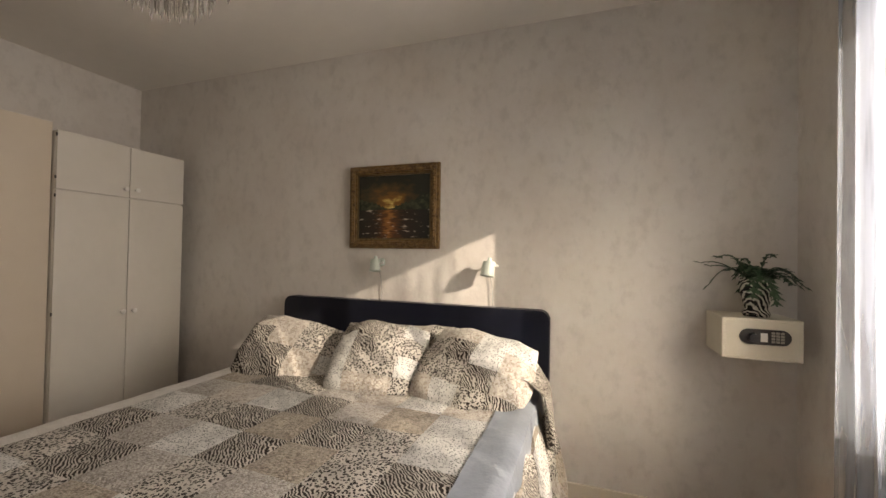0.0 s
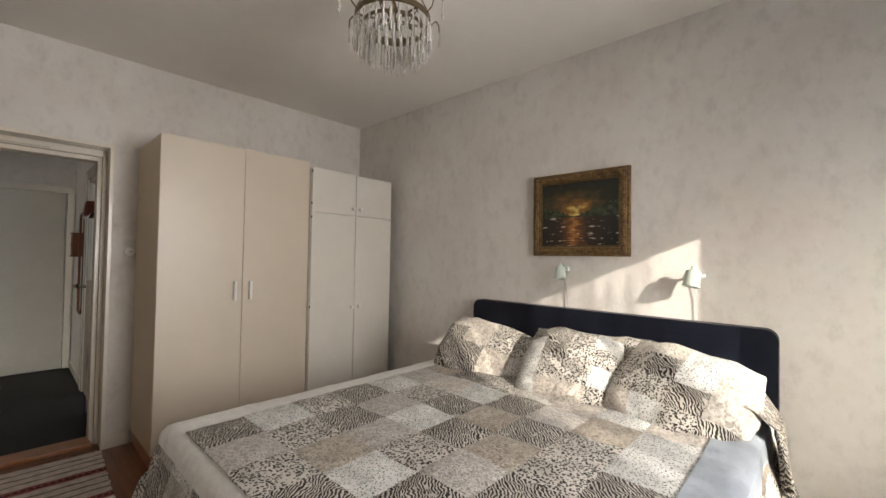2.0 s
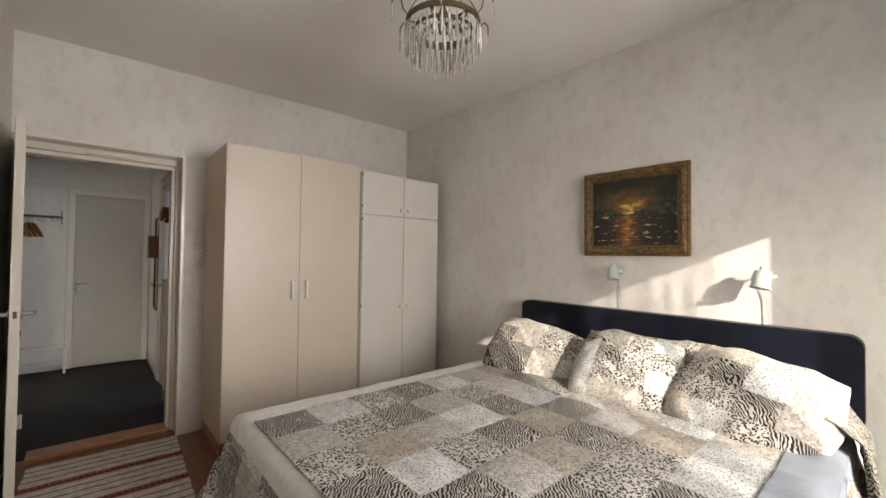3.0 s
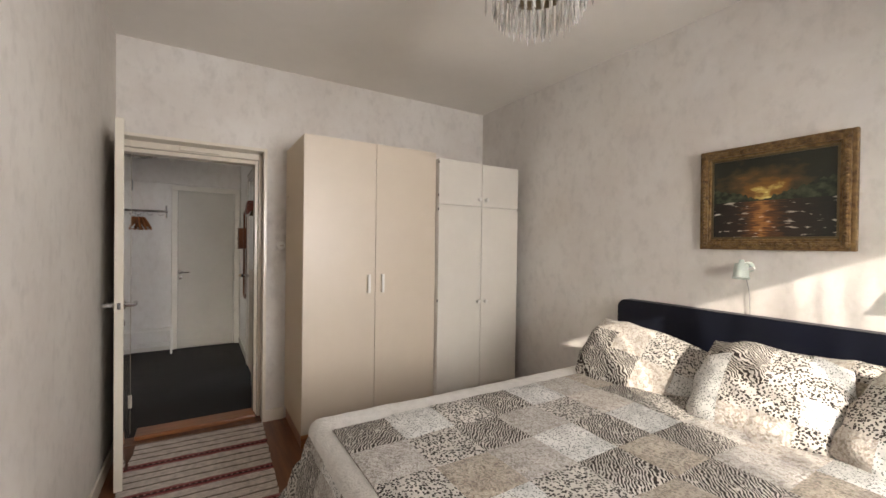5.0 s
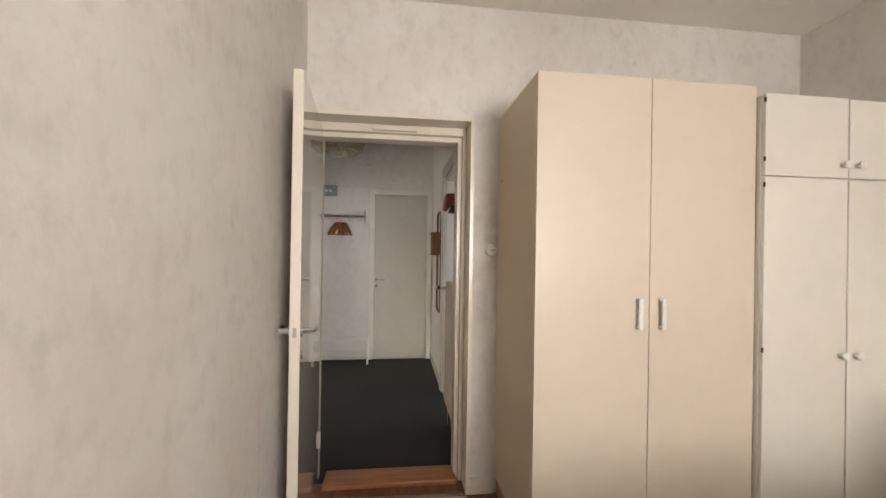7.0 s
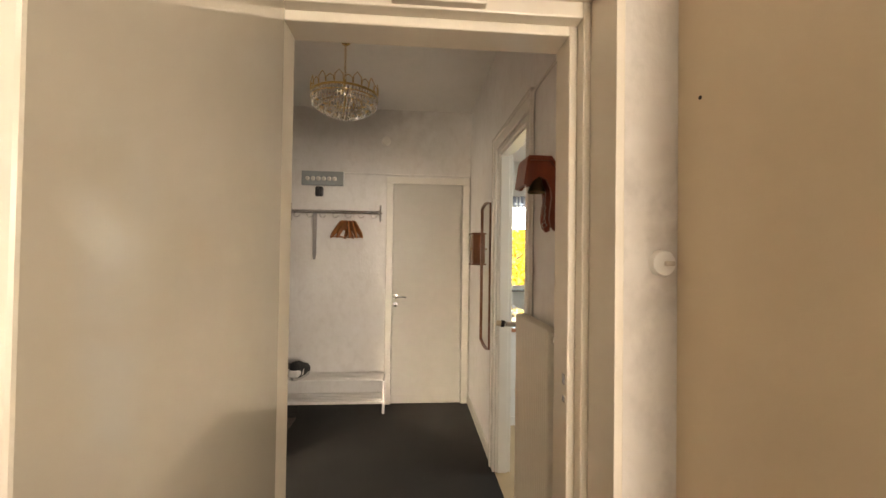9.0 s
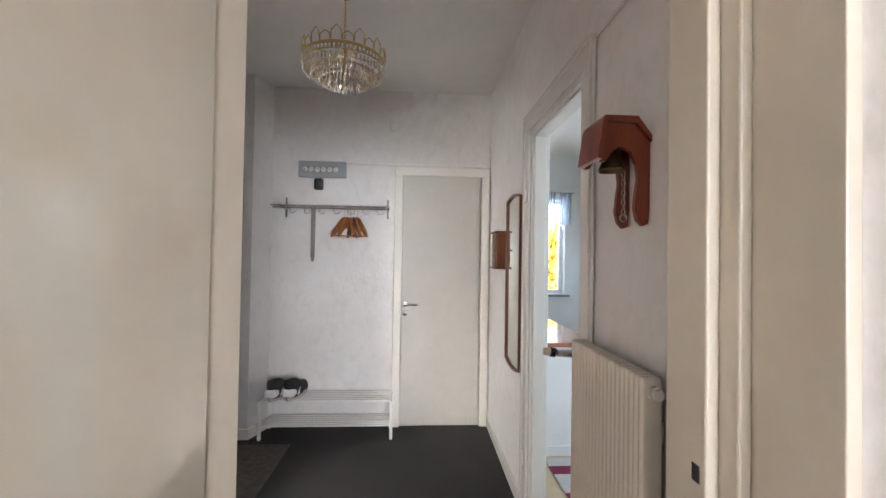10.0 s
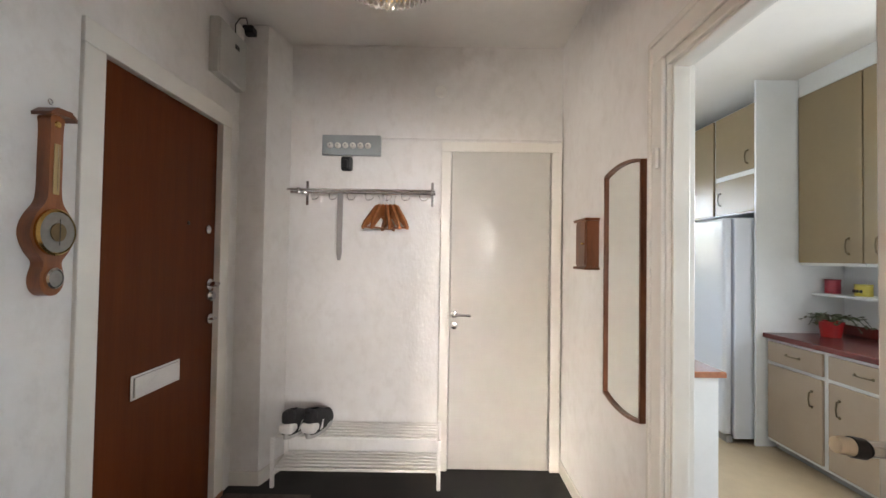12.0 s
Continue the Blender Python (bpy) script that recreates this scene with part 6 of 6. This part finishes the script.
tagged(part("wall_shelf", B(-8.09, -7.16, 2.70, KN - 0.001, 1.110, 1.125, bevel=0.002), KWHITE), "thin white wall shelf above the worktop", "shelf")


def tin(name, x, y, z, r, h, color, label, motif=None):
    t = thing(name, (x, y, z), label, "tin")
    part("can", lathe(bmesh.new(), [(0, 0), (r, 0), (r, h), (r * 0.98, h + 0.003), (0, h + 0.003)], 24), mat(name + "_paint", color, 0.35), t, "", True)
    part("lid", lathe(bmesh.new(), [(0, h + 0.004), (r * 1.04, h + 0.004), (r * 1.04, h + 0.014), (0, h + 0.016)], 24), mat(name + "_lid", [c * 0.8 for c in color], 0.35), t, "round lid", True)
    if motif:
        bm = bmesh.new()
        for a in (-1.9, -1.5, -1.1, -2.3):
            p = Vector((r * 1.01 * math.cos(a), r * 1.01 * math.sin(a), h * 0.5))
            ball(bm, p, r * 0.2, 8, 1.3)
        part("motif", bm, BLACKPL, t, "dark leaf motif", True)


tin("red_tin", -8.045, 2.81, 1.126, 0.044, 0.088, (0.38, 0.03, 0.05), "red and pink tin on the white wall shelf")
tin("yellow_tin", -7.84, 2.82, 1.126, 0.046, 0.065, (0.62, 0.50, 0.08), "yellow tin with dark leaves on the white wall shelf", True)
kp = thing("potted_plant", (-7.955, 2.71, 0.831), "trailing green plant in a red pot on the worktop", "potted plant")
part("pot", lathe(bmesh.new(), [(0, 0), (0.055, 0), (0.072, 0.11), (0.066, 0.11), (0.05, 0.095), (0, 0.095)], 26), mat("red_pot_glaze", (0.35, 0.02, 0.02), 0.25), kp, "red pot", True)
rnd = random.Random(3)
for k in range(26):
    a = rnd.uniform(0, 6.28)
    r = rnd.uniform(0.08, 0.21)
    bm = bmesh.new()
    pts = [Vector((r * t * math.cos(a), min(0.20, r * t * math.sin(a)), 0.10 + 0.06 * math.sin(t * 2.6) - 0.06 * t * t * rnd.uniform(0, 1.2))) for t in (0, 0.3, 0.6, 0.8, 1)]
    tube(bm, pts, 0.002, 5)
    for p in pts[1:]:
        s = rnd.uniform(0.014, 0.026)
        q = Euler((rnd.uniform(-0.8, 0.8), rnd.uniform(-0.8, 0.8), rnd.uniform(0, 6))).to_matrix()
        bm.faces.new([bm.verts.new(p + q @ Vector(v)) for v in ((-s, 0, 0), (-s * 0.3, -s * 0.6, 0.004), (s, 0, 0), (-s * 0.3, s * 0.6, 0.004))])
    part("stem", bm, LEAFRED, kp)

# tall cupboards over and beside the refrigerator
tc_ = thing("tall_cupboard", (0, 0, 0), "olive brown cupboards above the refrigerator in a white frame", "kitchen cupboard")
part("side_panel", B(-8.118, -8.10, 2.30, KN - 0.001, 0.0, 2.70, bevel=0.002), KWHITE, tc_, "white side panel")
part("body", B(-9.52, -8.118, 2.33, KN - 0.001, 1.72, 2.555, bevel=0.002), KWHITE, tc_, "white carcase")
part("far_body", B(-9.52, -9.06, 2.33, KN - 0.001, 0.0, 1.719, bevel=0.002), KWHITE, tc_, "white carcase")
for a, b, e, f, hx, hz in ((-8.56, -8.135, 2.05, 2.545, -8.20, 2.15), (-8.56, -8.135, 1.73, 2.01, -8.50, 1.86), (-9.02, -8.59, 1.73, 2.545, -8.95, 1.84),
                           (-9.49, -9.05, 2.05, 2.545, -9.12, 2.15), (-9.49, -9.05, 1.45, 2.00, -9.12, 1.6)):
    d = part("door", B(a, b, 2.312, 2.329, e, f, bevel=0.003), OLIVE, tc_, "olive brown door")
    bow_handle(d, hx, 2.312, hz, True)

FRIDGE = mat("fridge_enamel", (0.66, 0.68, 0.72), 0.10, 0.0, spread=0.01, scale=2)
fr = thing("refrigerator", (0, 0, 0), "white two door refrigerator with long upright handles", "refrigerator")
part("body", B(-9.03, -8.14, 2.17, 2.90, 0.03, 1.675, bevel=0.008), FRIDGE, fr)
for a, b, hx in ((-9.028, -8.602, -8.64), (-8.598, -8.142, -8.56)):
    d = part("door", B(a, b, 2.09, 2.158, 0.06, 1.672, bevel=0.022, seg=4), FRIDGE, fr, "glossy white door")
    bm = bmesh.new()
    rod(bm, (hx, 2.045, 0.72), (hx, 2.045, 1.42), 0.011, 12)
    for z in (0.80, 1.34):
        rod(bm, (hx, 2.045, z), (hx, 2.092, z), 0.008, 10)
    part("handle", bm, STEEL, d, "long steel handle", True)
part("foot_grille", B(-9.02, -8.15, 2.12, 2.165, 0.0, 0.055, bevel=0.004), GREYPL, fr, "grey base grille")
part("water_dispenser", B(-8.90, -8.74, 2.084, 2.0895, 0.95, 1.22, bevel=0.002), GREYPL, fr, "grey dispenser panel")

# counter table just inside the doorway
ct = thing("counter", (0, 0, 0), "white counter with a glossy red brown top inside the kitchen doorway", "counter")
part("body", B(-8.75, -7.20, 0.86, 1.412, 0.0, 0.752, bevel=0.003), KWHITE, ct, "white painted counter body")
part("base_board", B(-7.199, -7.188, 0.862, 1.410, 0.0, 0.07, bevel=0.002), KWHITE, ct)
part("worktop", B(-8.77, -7.175, 0.857, 1.438, 0.753, 0.785, bevel=0.006), REDBROWN, ct, "glossy red brown top")
bowl = thing("plate", (-8.0, 1.15, 0.785), "pale blue round plate on the counter", "plate")
part("dish", lathe(bmesh.new(), [(0, 0), (0.06, 0), (0.12, 0.022), (0.118, 0.026), (0.058, 0.006), (0, 0.006)], 32), mat("pale_blue_glaze", (0.55, 0.62, 0.70), 0.2), bowl, "", True)
krug = thing("kitchen_rug", (-6.6, 1.35, 0.0), "pale and dark red woven rug on the kitchen floor", "rug")
RUGRED, RUGPALE = mat("rug_dark_red", (0.20, 0.02, 0.05), 0.95), mat("rug_pale", (0.5, 0.47, 0.44), 0.95)
for k in range(12):
    part("stripe", B(-0.55 + k * 0.1, -0.452 + k * 0.1, -0.3, 0.3, 0.0, 0.008, bevel=0.002), RUGRED if k % 3 == 1 else RUGPALE, krug)
# kitchen window dressing
bm = bmesh.new()
rows = []
for j in range(6):
    z = 1.80 + 0.40 * j / 5
    rows.append([bm.verts.new((KW + 0.05 + 0.014 * math.sin(i * 0.9 + 0.3 * j), 0.93 + 1.20 * i / 60, z + (0.012 * math.sin(i * 0.42) if j == 0 else 0))) for i in range(61)])
for j in range(5):
    for i in range(60):
        bm.faces.new((rows[j][i], rows[j][i + 1], rows[j + 1][i + 1], rows[j + 1][i]))
va = thing("window_valance", (0, 0, 0), "short white curtain with small flowers at the kitchen window", "curtain")
part("cloth", bm, bpy.data.materials["sheer_curtain"], va, "thin white cotton", True)
part("rod", rod(bmesh.new(), (KW + 0.05, 0.90, 2.205), (KW + 0.05, 2.16, 2.205), 0.009), STEEL, va, "thin curtain rod", True)
for k in range(14):
    part("flower", B(KW + 0.066, KW + 0.069, 1.0 + 0.083 * k, 1.022 + 0.083 * k, 1.90 + 0.08 * (k % 3), 1.922 + 0.08 * (k % 3)), GREYPL, va)
wp = thing("potted_plant", (KW + 0.02, 1.25, 0.905), "low dark green plant on the kitchen window sill", "potted plant")
part("pot", lathe(bmesh.new(), [(0, 0), (0.04, 0), (0.052, 0.08), (0, 0.075)], 20), GREYPL, wp, "grey pot", True)
for k in range(18):
    a = rnd.uniform(0, 6.28)
    bm = bmesh.new()
    pts = [Vector((0.0 + 0.05 * t * math.cos(a), 0.20 * t * math.sin(a), 0.08 + 0.07 * math.sin(t * 2.4))) for t in (0, 0.35, 0.7, 1)]
    tube(bm, pts, 0.003, 5)
    for p in pts[1:]:
        q = Euler((rnd.uniform(-1, 1), rnd.uniform(-1, 1), rnd.uniform(0, 6))).to_matrix()
        bm.faces.new([bm.verts.new(p + q @ Vector(v)) for v in ((-0.03, 0, 0), (0, -0.015, 0), (0.03, 0, 0), (0, 0.015, 0))])
    part("stem", bm, LEAF, wp)
